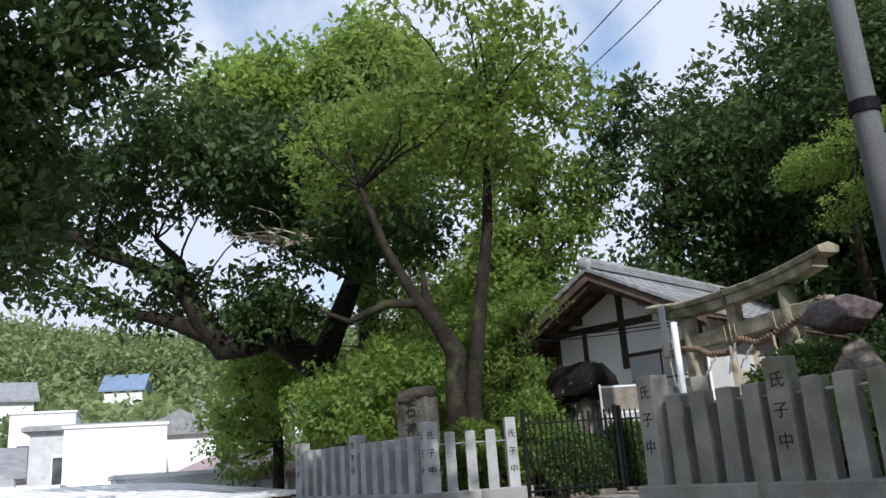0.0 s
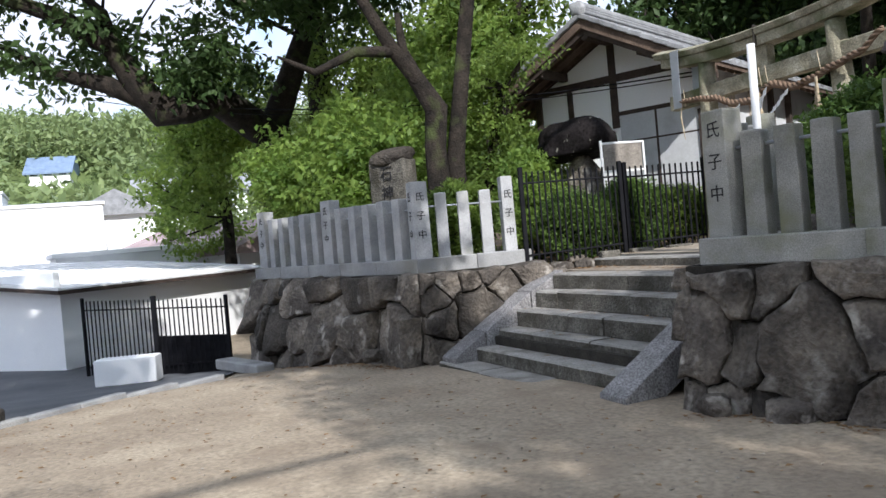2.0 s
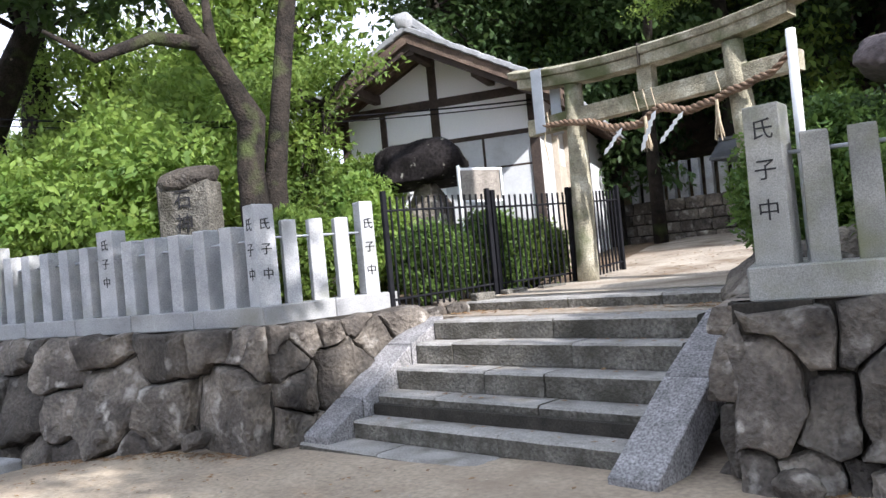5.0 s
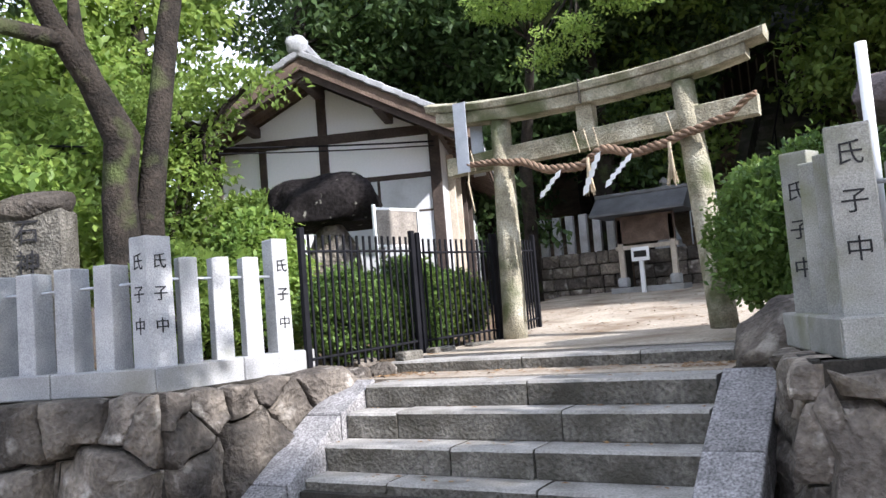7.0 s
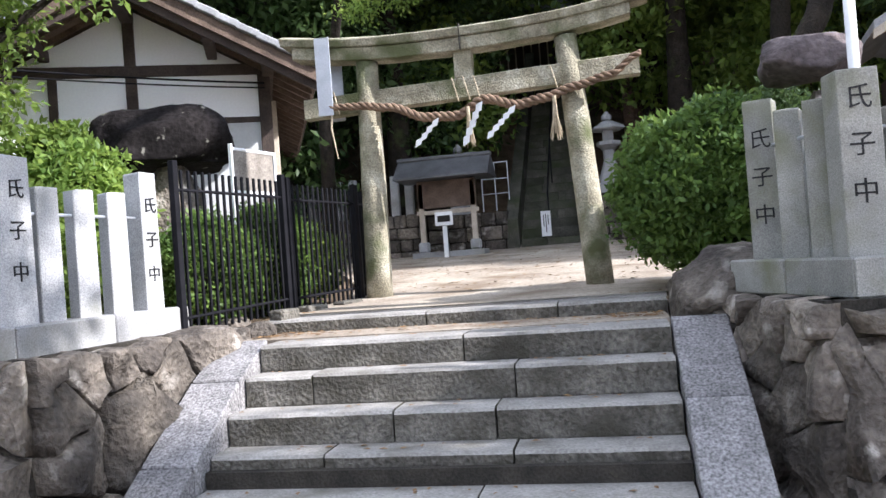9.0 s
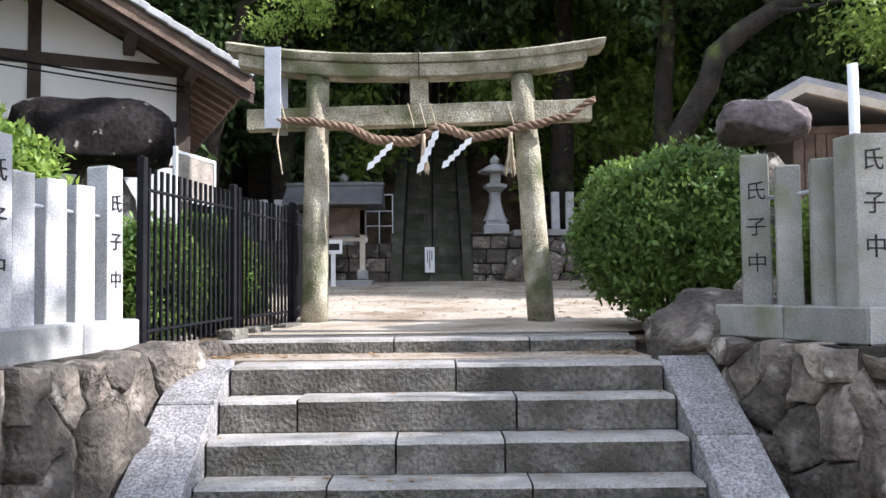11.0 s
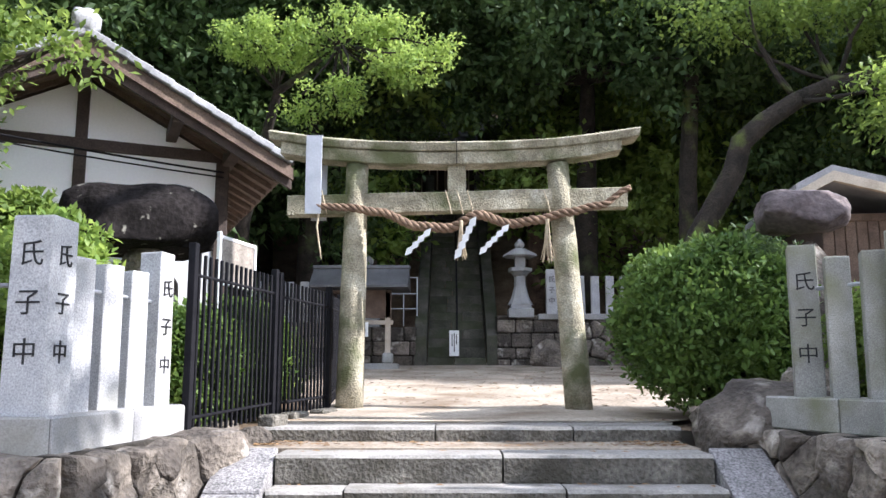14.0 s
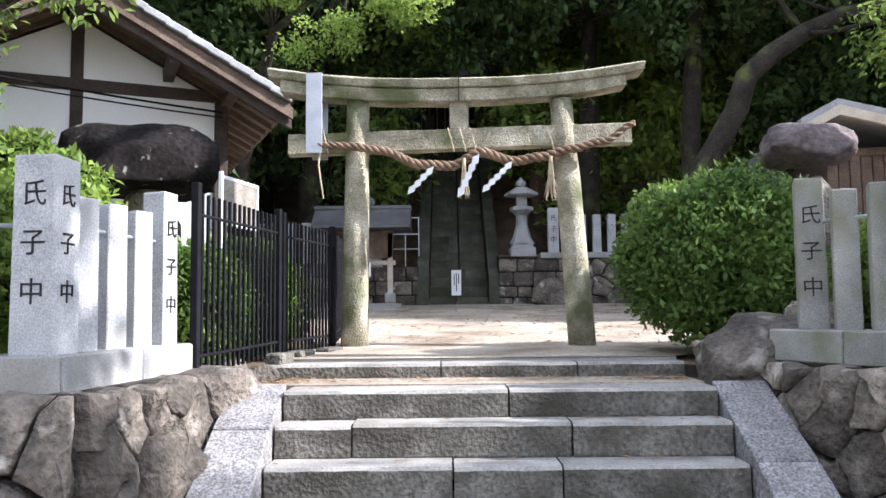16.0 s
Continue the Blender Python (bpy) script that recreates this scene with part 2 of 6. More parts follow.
TIMBER_RED = material("red_timber", [(0.3, (0.16, 0.045, 0.032)), (0.7, (0.25, 0.075, 0.05))], 5, 0.7, 0.3, 60, fine_amount=0.25, depth=0.005)
TILE = material("grey_roof_tile", [(0.3, (0.19, 0.195, 0.205)), (0.7, (0.33, 0.335, 0.35))], 3, 0.5, 0.2, 50, fine_amount=0.2, piece=0.12, depth=0.005, spec=0.5)
TILE_DARK = material("dark_roof_tile", [(0.3, (0.06, 0.062, 0.066)), (0.7, (0.12, 0.122, 0.13))], 3, 0.55, 0.2, 50, fine_amount=0.2, depth=0.005, spec=0.5)
IRON = material("black_iron", [(0.3, (0.007, 0.007, 0.009)), (0.7, (0.014, 0.014, 0.017))], 8, 0.6, 0.12, 90, fine_amount=0.2, depth=0.002, spec=0.08)
STEEL = material("grey_steel", [(0.3, (0.38, 0.40, 0.44)), (0.7, (0.52, 0.54, 0.58))], 4, 0.45, 0.05, 60, metal=0.5, fine_amount=0.08)
WHITE = material("white_paint", [(0.3, (0.68, 0.69, 0.70)), (0.7, (0.80, 0.80, 0.80))], 3, 0.5, 0.04, 60, fine_amount=0.04)
ROPE = material("straw_rope", [(0.3, (0.13, 0.085, 0.06)), (0.7, (0.26, 0.18, 0.125))], 10, 0.95, 0.6, 120, fine_amount=0.35, depth=0.008)
STRAW = material("straw_tassel", [(0.3, (0.36, 0.29, 0.20)), (0.7, (0.52, 0.44, 0.32))], 10, 0.95, 0.4, 120, fine_amount=0.3, depth=0.005)
INK = material("black_ink", [(0.3, (0.010, 0.010, 0.012)), (0.7, (0.025, 0.025, 0.028))], 20, 0.8, 0.0, 60, fine_amount=0.2)
CEDAR_BARK = material("cedar_bark", [(0.3, (0.035, 0.022, 0.016)), (0.7, (0.10, 0.065, 0.045))], 4, 0.95, 0.9, 26, fine_amount=0.4, depth=0.03)
BARK = material("bark", [(0.3, (0.012, 0.010, 0.008)), (0.7, (0.038, 0.030, 0.024))], 5, 0.95, 0.9, 35, fine_amount=0.4, stain=((0.07, 0.09, 0.03), 2.2, 0.55, 0.75), depth=0.03)
PINK_ROOF = material("pinkish_roof", [(0.3, (0.30, 0.22, 0.22)), (0.7, (0.45, 0.36, 0.36))], 2, 0.8, 0.1, 30)
BLUE_ROOF = material("blue_roof", [(0.3, (0.15, 0.21, 0.32)), (0.7, (0.21, 0.28, 0.40))], 2, 0.6, 0.1, 30)
GLAZE = material("dark_glass", [(0.3, (0.04, 0.045, 0.05)), (0.7, (0.07, 0.075, 0.08))], 2, 0.1, 0.0, 10, spec=0.6)
DARK_FIELD = material("dark_shade_and_print", [(0.3, (0.02, 0.018, 0.016)), (0.7, (0.035, 0.03, 0.027))], 2, 0.9, 0.0, 10)
FERN = leaf_material("fresh_leaves", (0.085, 0.16, 0.036), (0.29, 0.40, 0.095), 0.48)
LEAF = leaf_material("camphor_leaves", (0.06, 0.11, 0.026), (0.23, 0.325, 0.072), 0.48)
LEAF_DARK = leaf_material("dark_leaves", (0.022, 0.046, 0.016), (0.085, 0.14, 0.045), 0.32)
LEAF_BUSH = leaf_material("azalea_leaves", (0.038, 0.082, 0.02), (0.165, 0.26, 0.06), 0.34)
# paler and greyer than the near leaves: distance haze is in the colour
HILL = leaf_material("hazed_hill_leaves", (0.10, 0.15, 0.06), (0.25, 0.31, 0.13), 0.25)


# ---- mesh helpers ----
def part(name, bm, mat, parent=None, label="", smooth=False, m=None):
    """Links a bmesh as one mesh object, under a thing or a part."""
    me = bpy.data.meshes.new(name)
    bm.to_mesh(me)
    bm.free()
    me.materials.append(mat)
    if smooth:
        me.polygons.foreach_set("use_smooth", [True] * len(me.polygons))
    ob = new(name, me)
    if parent:
        ob.parent = parent
    if m is not None:
        ob.matrix_basis = m
    if label:
        ob["label"] = label
    return ob


def thing(name, m, label, category, group="", kind=""):
    """An Empty at the thing's base."""
    ob = new(name)
    ob.empty_display_size = 0.1
    ob.matrix_basis = m
    return tagged(ob, label, category, group, kind)


def yaw(x, y, z, d=0.0):
    return pose(x, y, z, 0, 0, d)


def box(x0, x1, y0, y1, z0, z1, bevel=0.0, bm=None, m=None):
    own = bm is None
    bm = bm or bmesh.new()
    r = bmesh.ops.create_cube(bm, size=1)
    vs = r["verts"]
    for v in vs:
        v.co = Vector(((x0 + x1) / 2 + v.co.x * (x1 - x0), (y0 + y1) / 2 + v.co.y * (y1 - y0), (z0 + z1) / 2 + v.co.z * (z1 - z0)))
    if bevel:
        es = list({e for v in vs for e in v.link_edges})
        r = bmesh.ops.bevel(bm, geom=es, offset=bevel, segments=1, affect='EDGES')
        vs = list(set(vs) & set(bm.verts)) + r["verts"]
    if m is not None:
        bmesh.ops.transform(bm, matrix=m, verts=list({v for v in vs if v.is_valid}))
    return bm


def tube(points, radii, sides=8, bm=None, cap=True):
    """A tapered tube through the points."""
    bm = bm or bmesh.new()
    rings = []
    pts = [Vector(p) for p in points]
    side = None
    for i, p in enumerate(pts):
        d = (pts[min(i + 1, len(pts) - 1)] - pts[max(i - 1, 0)]).normalized()
        if side is None:
            side = d.orthogonal().normalized()
        side = (side - d * side.dot(d)).normalized()
        up = d.cross(side)
        r = radii[i] if hasattr(radii, "__len__") else radii
        rings.append([bm.verts.new(p + (side * math.cos(a) + up * math.sin(a)) * r) for a in (2 * math.pi * k / sides for k in range(sides))])
    for a, b in zip(rings, rings[1:]):
        for k in range(sides):
            bm.faces.new((a[k], a[(k + 1) % sides], b[(k + 1) % sides], b[k]))
    if cap:
        bm.faces.new(rings[0][::-1])
        bm.faces.new(rings[-1])
    return bm


def prism(poly, z0, z1, bm=None):
    """An upright prism on a plan polygon (counter-clockwise)."""
    bm = bm or bmesh.new()
    a = [bm.verts.new((x, y, z0)) for x, y in poly]
    b = [bm.verts.new((x, y, z1)) for x, y in poly]
    bm.faces.new(a[::-1])
    bm.faces.new(b)
    for i in range(len(poly)):
        j = (i + 1) % len(poly)
        bm.faces.new((a[i], a[j], b[j], b[i]))
    return bm


def boulder(sx, sy, sz, seed, sub=3, rough=0.22, flat=0.0):
    bm = bmesh.new()
    bmesh.ops.create_icosphere(bm, subdivisions=sub, radius=1)
    off = Vector((seed * 7.3, seed * 3.1, seed * 5.7))
    frng = random.Random(int(seed * 1000))
    facets = []
    for _ in range(7):
        d = Vector((frng.gauss(0, 1), frng.gauss(0, 1), frng.gauss(0, 1))).normalized()
        facets.append((d.x, d.y, d.z, frng.uniform(0.62, 0.88)))
    for v in bm.verts:
        n = noise.noise(v.co * 1.1 + off) * rough * 2 + noise.noise(v.co * 3.1 + off) * rough * 0.6
        c = v.co * (1 + n)
        c = Vector([math.copysign(min(abs(k), 0.86 + 0.1 * noise.noise(v.co * 2 + off)), k) for k in c])
        for fx, fy, fz, fd in facets:      # broken faces
            over = c.x * fx + c.y * fy + c.z * fz - fd
            if over > 0:
                c -= Vector((fx, fy, fz)) * over * 0.85
        c += v.co * (abs(noise.noise(v.co * 5.3 + off)) * 0.12 - 0.03) * rough * 3
        v.co = Vector((c.x * sx, c.y * sy, c.z * sz))
        if flat and v.co.z < -flat * sz:
            v.co.z = -flat * sz
    return bm


def smooth_noise_poly(poly, per=3, amount=0.02, seed=0.0):
    out = []
    for i, p in enumerate(poly):
        q = poly[(i + 1) % len(poly)]
        for k in range(per):
            t = k / per
            x, y = p[0] + (q[0] - p[0]) * t, p[1] + (q[1] - p[1]) * t
            out.append((x + amount * noise.noise(Vector((x * 5, y * 5, seed))), y + amount * noise.noise(Vector((x * 5, y * 5, seed + 9)))))
    return out


def clip(poly, px, py, nx, ny):
    """The part of a polygon with (p - (px, py)).n <= 0."""
    out = []
    for i, a in enumerate(poly):
        b = poly[(i + 1) % len(poly)]
        da, db = (a[0] - px) * nx + (a[1] - py) * ny, (b[0] - px) * nx + (b[1] - py) * ny
        if da <= 0:
            out.append(a)
        if da * db < 0:
            t = da / (da - db)
            out.append((a[0] + (b[0] - a[0]) * t, a[1] + (b[1] - a[1]) * t))
    return out


def stone_cells(w, h, size, rng, lower=1.25, first=()):
    """Irregular cells that fill a w x h face, larger near the foot; first: stones (x, y, size) that are set before the rest."""
    seeds, tries = list(first), 0
    while tries < 4000:
        tries += 1
        p = (rng.uniform(0, w), rng.uniform(0, h))
        s = size * (lower - (lower - 0.7) * p[1] / h) * rng.choice((0.5, 0.7, 0.9, 1.15, 1.35))
        if all(math.hypot(p[0] - q[0], p[1] - q[1]) > (s + q[2]) / 2 for q in seeds):
            seeds.append((*p, s))
    for a in seeds:
        poly = [(0, 0), (w, 0), (w, h), (0, h)]
        for b in seeds:
            if a is not b:
                dx, dy = b[0] - a[0], b[1] - a[1]
                t = 0.5 + 0.25 * (a[2] - b[2]) / (a[2] + b[2])
                poly = clip(poly, a[0] + dx * t, a[1] + dy * t, dx, dy)
        if len(poly) > 2:
            yield a, poly


def rock_wall(name, p0, p1, z0, z1, batter, size, seed, label, first=()):
    """A dry wall of fitted boulders from p0 to p1 (its right side when seen from in front is p1); batter: how far the foot stands out. Each stone is a part."""
    rng = random.Random(seed)
    a, b = Vector((*p0, 0)), Vector((*p1, 0))
    u = (b - a).normalized()
    w = (b - a).length
    out = Vector((u.y, -u.x, 0))
    h = z1 - z0
    wall = thing(name, Matrix.Identity(4), label, "stone wall", kind="structure")
    def place(x, y, d):
        return a + u * x + Vector((0, 0, z0 + y)) + out * (d + batter * (1 - y / h))
    back = bmesh.new()
    c = [back.verts.new(place(x, y, d)) for x, y, d in ((0, 0, -0.06), (w, 0, -0.06), (w, h, -0.06), (0, h, -0.06), (0, 0, -0.5), (w, 0, -0.5), (w, h, -0.5), (0, h, -0.5))]
    for f in ((0, 1, 2, 3), (5, 4, 7, 6), (1, 5, 6, 2), (4, 0, 3, 7), (3, 2, 6, 7), (4, 5, 1, 0)):
        back.faces.new([c[k] for k in f])
    part("backing", back, JOINT, wall)
    for (sx, sy, s), poly in stone_cells(w, h, size, rng, 1.25, first):
        cx, cy = sum(p[0] for p in poly) / len(poly), sum(p[1] for p in poly) / len(poly)
        poly = smooth_noise_poly(poly, 4, 0.10 * min(1.0, s / 0.5), seed)
        bm = bmesh.new()
        bulge = rng.uniform(0.05, 0.13) * min(1.0, s / 0.4)
        tilt_x, tilt_y = rng.uniform(-0.3, 0.3), rng.uniform(-0.34, 0.16)
        rings = []
        for k, (f, d) in enumerate(((0.975, -0.14), (0.965, -0.03), (0.935, 0.5), (0.865, 0.88), (0.60, 1.0), (0.28, 1.02))):
            ring = []
            for x, y in poly:
                xx, yy = cx + (x - cx) * f, cy + (y - cy) * f
                dd = d * bulge if d > 0 else d
                if k > 1:
                    dd += tilt_x * (xx - cx) + tilt_y * (yy - cy) + 0.09 * abs(noise.noise(Vector((xx * 3.1, yy * 3.1, seed * 1.7)))) + 0.03 * noise.noise(Vector((xx * 6, yy * 6, seed * 2.7))) + 0.02 * noise.noise(Vector((xx * 9, yy * 9, seed)))
                ring.append(bm.verts.new(place(xx, yy, dd)))
            rings.append(ring)
        n = len(poly)
        for r, q in zip(rings, rings[1:]):
            for k in range(n):
                bm.faces.new((r[k], r[(k + 1) % n], q[(k + 1) % n], q[k]))
        bm.faces.new(rings[-1])
        for q in bm.faces:
            q.smooth = rng.random() < 0.6
        part("stone", bm, ROCK, wall)
    return wall


def letters(text, size, parent, m, mat=None, name="lettering", label="", depth=0.0025):
    """Raised flat writing; one mesh."""
    cu = bpy.data.curves.new(name, 'FONT')
    cu.body = text
    cu.size = size
    cu.align_x, cu.align_y = 'CENTER', 'CENTER'
    cu.extrude = depth
    cu.space_line = 1.0
    tmp = bpy.data.objects.new("text_source", cu)
    scene.collection.objects.link(tmp)
    dg = bpy.context.evaluated_depsgraph_get()
    me = bpy.data.meshes.new_from_object(tmp.evaluated_get(dg))
    bpy.data.objects.remove(tmp)
    me.materials.clear()
    me.materials.append(mat or INK)
    me.name = name
    ob = new(name, me)
    ob.parent = parent
    ob.matrix_basis = m
    if label:
        ob["label"] = label
    return ob


def leaf_cloud(name, clumps, per, leaf, mat, parent, seed, spread=0.72, flat=0.65, droop=0.3):
    """A crown of many small folded leaves round the clump centres (x, y, z, radius)."""
    rng = np.random.default_rng(seed)
    c = np.array(clumps, dtype=float)
    n = len(c) * per
    base = np.repeat(c, per, axis=0)
    d = rng.normal(size=(n, 3))
    d /= np.linalg.norm(d, axis=1)[:, None]
    rad = base[:, 3] * (rng.random(n) ** spread)
    pos = base[:, :3] + d * rad[:, None] * np.array([1, 1, flat])
    ax = rng.normal(size=(n, 3)) + d * 0.6
    ax[:, 2] -= droop
    ax /= np.linalg.norm(ax, axis=1)[:, None]
    up = rng.normal(size=(n, 3)) * 0.7 + np.array([0, 0, 1.0])
    sd = np.cross(ax, up)
    sd /= np.linalg.norm(sd, axis=1)[:, None] + 1e-9
    nm = np.cross(sd, ax)
    s = leaf * (0.6 + 0.8 * rng.random(n))[:, None]
    v = np.stack([pos, pos + ax * s * 0.5 + sd * s * 0.26 + nm * s * 0.08, pos + ax * s, pos + ax * s * 0.5 - sd * s * 0.26 + nm * s * 0.08], axis=1).reshape(-1, 3)
    k = np.arange(n)[:, None] * 4
    f = np.concatenate([k + np.array([[0, 1, 2]]), k + np.array([[0, 2, 3]])], axis=1).reshape(-1)
    me = bpy.data.meshes.new(name)
    me.vertices.add(n * 4)
    me.vertices.foreach_set("co", v.ravel())
    me.loops.add(n * 6)
    me.loops.foreach_set("vertex_index", f)
    me.polygons.add(n * 2)
    me.polygons.foreach_set("loop_start", np.arange(n * 2) * 3)
    me.update(calc_edges=True)
    me.materials.append(mat)
    ob = new(name, me)
    if parent:
        ob.parent = parent
    return ob


def clumps_in(rng, blobs, count, r0, r1, shell=0.55):
    """Clump centres in a union of ellipsoids (x, y, z, rx, ry, rz), denser to the outside."""
    vol = [b[3] * b[4] * b[5] for b in blobs]
    out = []
    for _ in range(count):
        b = rng.choices(blobs, vol)[0]
        d = Vector((rng.gauss(0, 1), rng.gauss(0, 1), rng.gauss(0, 1))).normalized()
        t = shell + (1 - shell) * rng.random() ** 0.7
        if rng.random() < 0.25:
            t = rng.random()
        wob = 0.82 + 0.3 * noise.noise(d * 2.3 + Vector((b[0], b[1], b[2])))
        out.append((b[0] + d.x * b[3] * t * wob, b[1] + d.y * b[4] * t * wob, b[2] + d.z * b[5] * t * wob, rng.uniform(r0, r1)))
    return out


def limb(bm, start, end, r0, r1, rng, bend=0.18, steps=6, sides=8):
    a, b = Vector(start), Vector(end)
    n = (b - a).length
    pts, rad = [], []
    k = Vector((rng.uniform(-1, 1), rng.uniform(-1, 1), rng.uniform(-0.6, 0.6))) * n * bend
    for i in range(steps + 1):
        t = i / steps
        pts.append(a.lerp(b, t) + k * math.sin(math.pi * t) + Vector((rng.uniform(-1, 1), rng.uniform(-1, 1), rng.uniform(-1, 1))) * n * 0.015)
        rad.append(r0 + (r1 - r0) * t)
    pts[0] = a
    tube(pts, rad, sides, bm)
    return pts


def tree(name, base, trunk, blobs, clumps, per, leaf, mat, seed, label, r=(0.35, 0.8), twigs=14, group="", bark=None):
    """A tree: trunk is a list of (path points, radii); blobs are the crown's ellipsoids; limbs grow from the trunks' ends into the crown."""
    rng = random.Random(seed)
    t = thing(name, Matrix.Translation(base), label, "tree", group)
    bm = bmesh.new()
    ends = []
    for pts, radii in trunk:
        tube(pts, radii, 12, bm)
        for p in pts[len(pts) // 2:]:
            ends.append((Vector(p), radii[-1]))
    cs = clumps_in(rng, blobs, round(clumps * 1.2), *r)
    for k in range(twigs):
        c = Vector(rng.choice(cs)[:3])
        p, rr = min(ends, key=lambda e: (e[0] - c).length * rng.uniform(0.8, 1.2))
        limb(bm, p, c, max(0.03, rr * 0.55), 0.012, rng, 0.12)
    part("trunk", bm, bark or BARK, t, smooth=True)
    leaf_cloud("crown", cs, per, leaf, mat, t, seed)
    return t


# ---- ground, terrace, stairs ----
GZ = -0.19          # the sandy square before the steps
TZ = 0.82           # the terrace behind the walls


def sheet(name, fn, x0, x1, y0, y1, nx, ny, mat, label, category="ground"):
    me = bpy.data.meshes.new(name)
    xs, ys = np.linspace(x0, x1, nx + 1), np.linspace(y0, y1, ny + 1)
    vs = [(x, y, fn(x, y)) for y in ys for x in xs]
    fs = [(j * (nx + 1) + i, j * (nx + 1) + i + 1, (j + 1) * (nx + 1) + i + 1, (j + 1) * (nx + 1) + i) for j in range(ny) for i in range(nx)]
    me.from_pydata(vs, [], fs)
    me.polygons.foreach_set("use_smooth", [True] * len(fs))
    me.materials.append(mat)
    return tagged(new(name, me), label, category, kind="structure")


def lump(x, y, s, a):
    return a * noise.noise(Vector((x * s, y * s, 3.7)))


def ground_z(x, y):
    z = GZ + (lump(x, y, 0.5, 0.025) + lump(x, y, 2.1, 0.008) if x > -10 and abs(y) < 5 else 0)
    tilt = 0.10 * min(1.0, max(0.0, (-x - 8.5) / 3.5))          # the square tips towards the lane
    fall = max(0.0, -x - 12.3) * 0.1          # the street falls away past the store house
    return z - tilt - min(fall, 0.49)


# one sheet to the horizon, finer round the square
gx = np.unique(np.concatenate([np.linspace(-2500, -60, 8), np.linspace(-60, -22, 8), np.linspace(-22, 6, 113), np.linspace(6, 60, 8), np.linspace(60, 2500, 8)]))
gy = np.unique(np.concatenate([np.linspace(-2500, -40, 8), np.linspace(-40, -5, 8), np.linspace(-5, 6, 45), np.linspace(6, 40, 8), np.linspace(40, 2500, 8)]))
gm = bpy.data.meshes.new("ground")
gm.from_pydata([(x, y, ground_z(x, y)) for y in gy for x in gx], [], [(j * len(gx) + i, j * len(gx) + i + 1, (j + 1) * len(gx) + i + 1, (j + 1) * len(gx) + i) for j in range(len(gy) - 1) for i in range(len(gx) - 1)])
gm.polygons.foreach_set("use_smooth", [True] * len(gm.polygons))
gm.materials.append(SAND)
tagged(new("ground", gm), "bare sandy ground of the square before the steps", "ground", kind="structure")


def strip(name, pts, lift, mat, label, category):
    """A sheet laid on the ground inside a plan polygon."""
    bm = bmesh.new()
    vs = [bm.verts.new((x, y, 0)) for x, y in pts]
    bm.faces.new(vs)
    bmesh.ops.triangulate(bm, faces=bm.faces[:])
    bmesh.ops.subdivide_edges(bm, edges=bm.edges[:], cuts=6, use_grid_fill=True)
    for v in bm.verts:
        v.co.z = ground_z(v.co.x, v.co.y) + lift
    return tagged(part(name, bm, mat), label, category, kind="structure")


strip("road", [(-40, -12), (-8.6, -6), (-11.3, -0.8), (-12.6, 0.7), (-13.6, 2.0), (-15.6, 2.65), (-21.9, 3.0), (-40, 3.5)], 0.035, ASPHALT, "grey asphalt lane that falls away past the store house", "road")
kb = bmesh.new()
kp = [(-9.6, -4.0), (-11.3, -0.8), (-12.6, 0.7), (-13.6, 2.0)]
for (ax, ay), (bx, by) in zip(kp, kp[1:]):
    n = max(1, round(math.hypot(bx - ax, by - ay) / 0.7))
    for k in range(n):
        p, q = Vector((ax + (bx - ax) * k / n, ay + (by - ay) * k / n, 0)), Vector((ax + (bx - ax) * (k + 1) / n, ay + (by - ay) * (k + 1) / n, 0))
        mid = (p + q) / 2
        box(-(q - p).length / 2 + 0.006, (q - p).length / 2 - 0.006, -0.07, 0.07, -0.1, 0.055, 0.01, kb, yaw(mid.x, mid.y, ground_z(mid.x, mid.y), math.degrees(math.atan2(q.y - p.y, q.x - p.x))))
tagged(part("kerb", kb, GRANITE_CURB), "low pale kerb stones between sand and asphalt", "kerb", kind="structure")


def court_z(x, y):
    z = TZ + 0.002 * y if y < 6.5 else 0.835 + (y - 6.5) * 0.024 if y < 8.2 else 0.876 + (y - 8.2) * 0.056
    z = min(z, 1.55)
    return z + lump(x, y, 0.8, 0.02) * min(1, max(0, y - 7))


# the terrace's earth: left bank, right bank, court
def bank(name, poly, mat, label, cuts=10, drop=0.0):
    bm = bmesh.new()
    bm.faces.new([bm.verts.new((x, y, 0)) for x, y in poly])
    bmesh.ops.triangulate(bm, faces=bm.faces[:])
    bmesh.ops.subdivide_edges(bm, edges=bm.edges[:], cuts=cuts, use_grid_fill=True)
    for v in bm.verts:
        v.co.z = court_z(v.co.x, v.co.y) - drop
    return tagged(part(name, bm, mat, smooth=True), label, "ground", kind="structure")


bank("terrace_left", [(-15.8, 3.2), (-11.45, 4.25), (-11.2, 5.6), (-10.95, 6.45), (-10.75, 8.0), (-10.6, 9.6), (-12, 30), (-30, 30), (-24, 7), (-17.3, 4.6)], SOIL, "leaf-strewn earth bank behind the fence", 12, 0.035)
bank("terrace_right", [(-7.4, 5.7), (-6.95, 4.85), (2, 8.6), (8, 30), (-6, 30), (-7.2, 9.5), (-7.75, 8.0), (-7.8, 6.4)], SOIL, "bare brown earth bank under the hedge", 12, 0.035)
bank("court", [(-10.95, 6.70), (-7.8, 6.70), (-7.2, 7.3), (-6.5, 8.4), (-5.4, 10.2), (-3.2, 13), (-2.5, 30), (-15, 30), (-13, 14), (-11.3, 9.9), (-10.75, 8.0)], COURT, "pale trodden earth court beyond the gate", 14, -0.004)

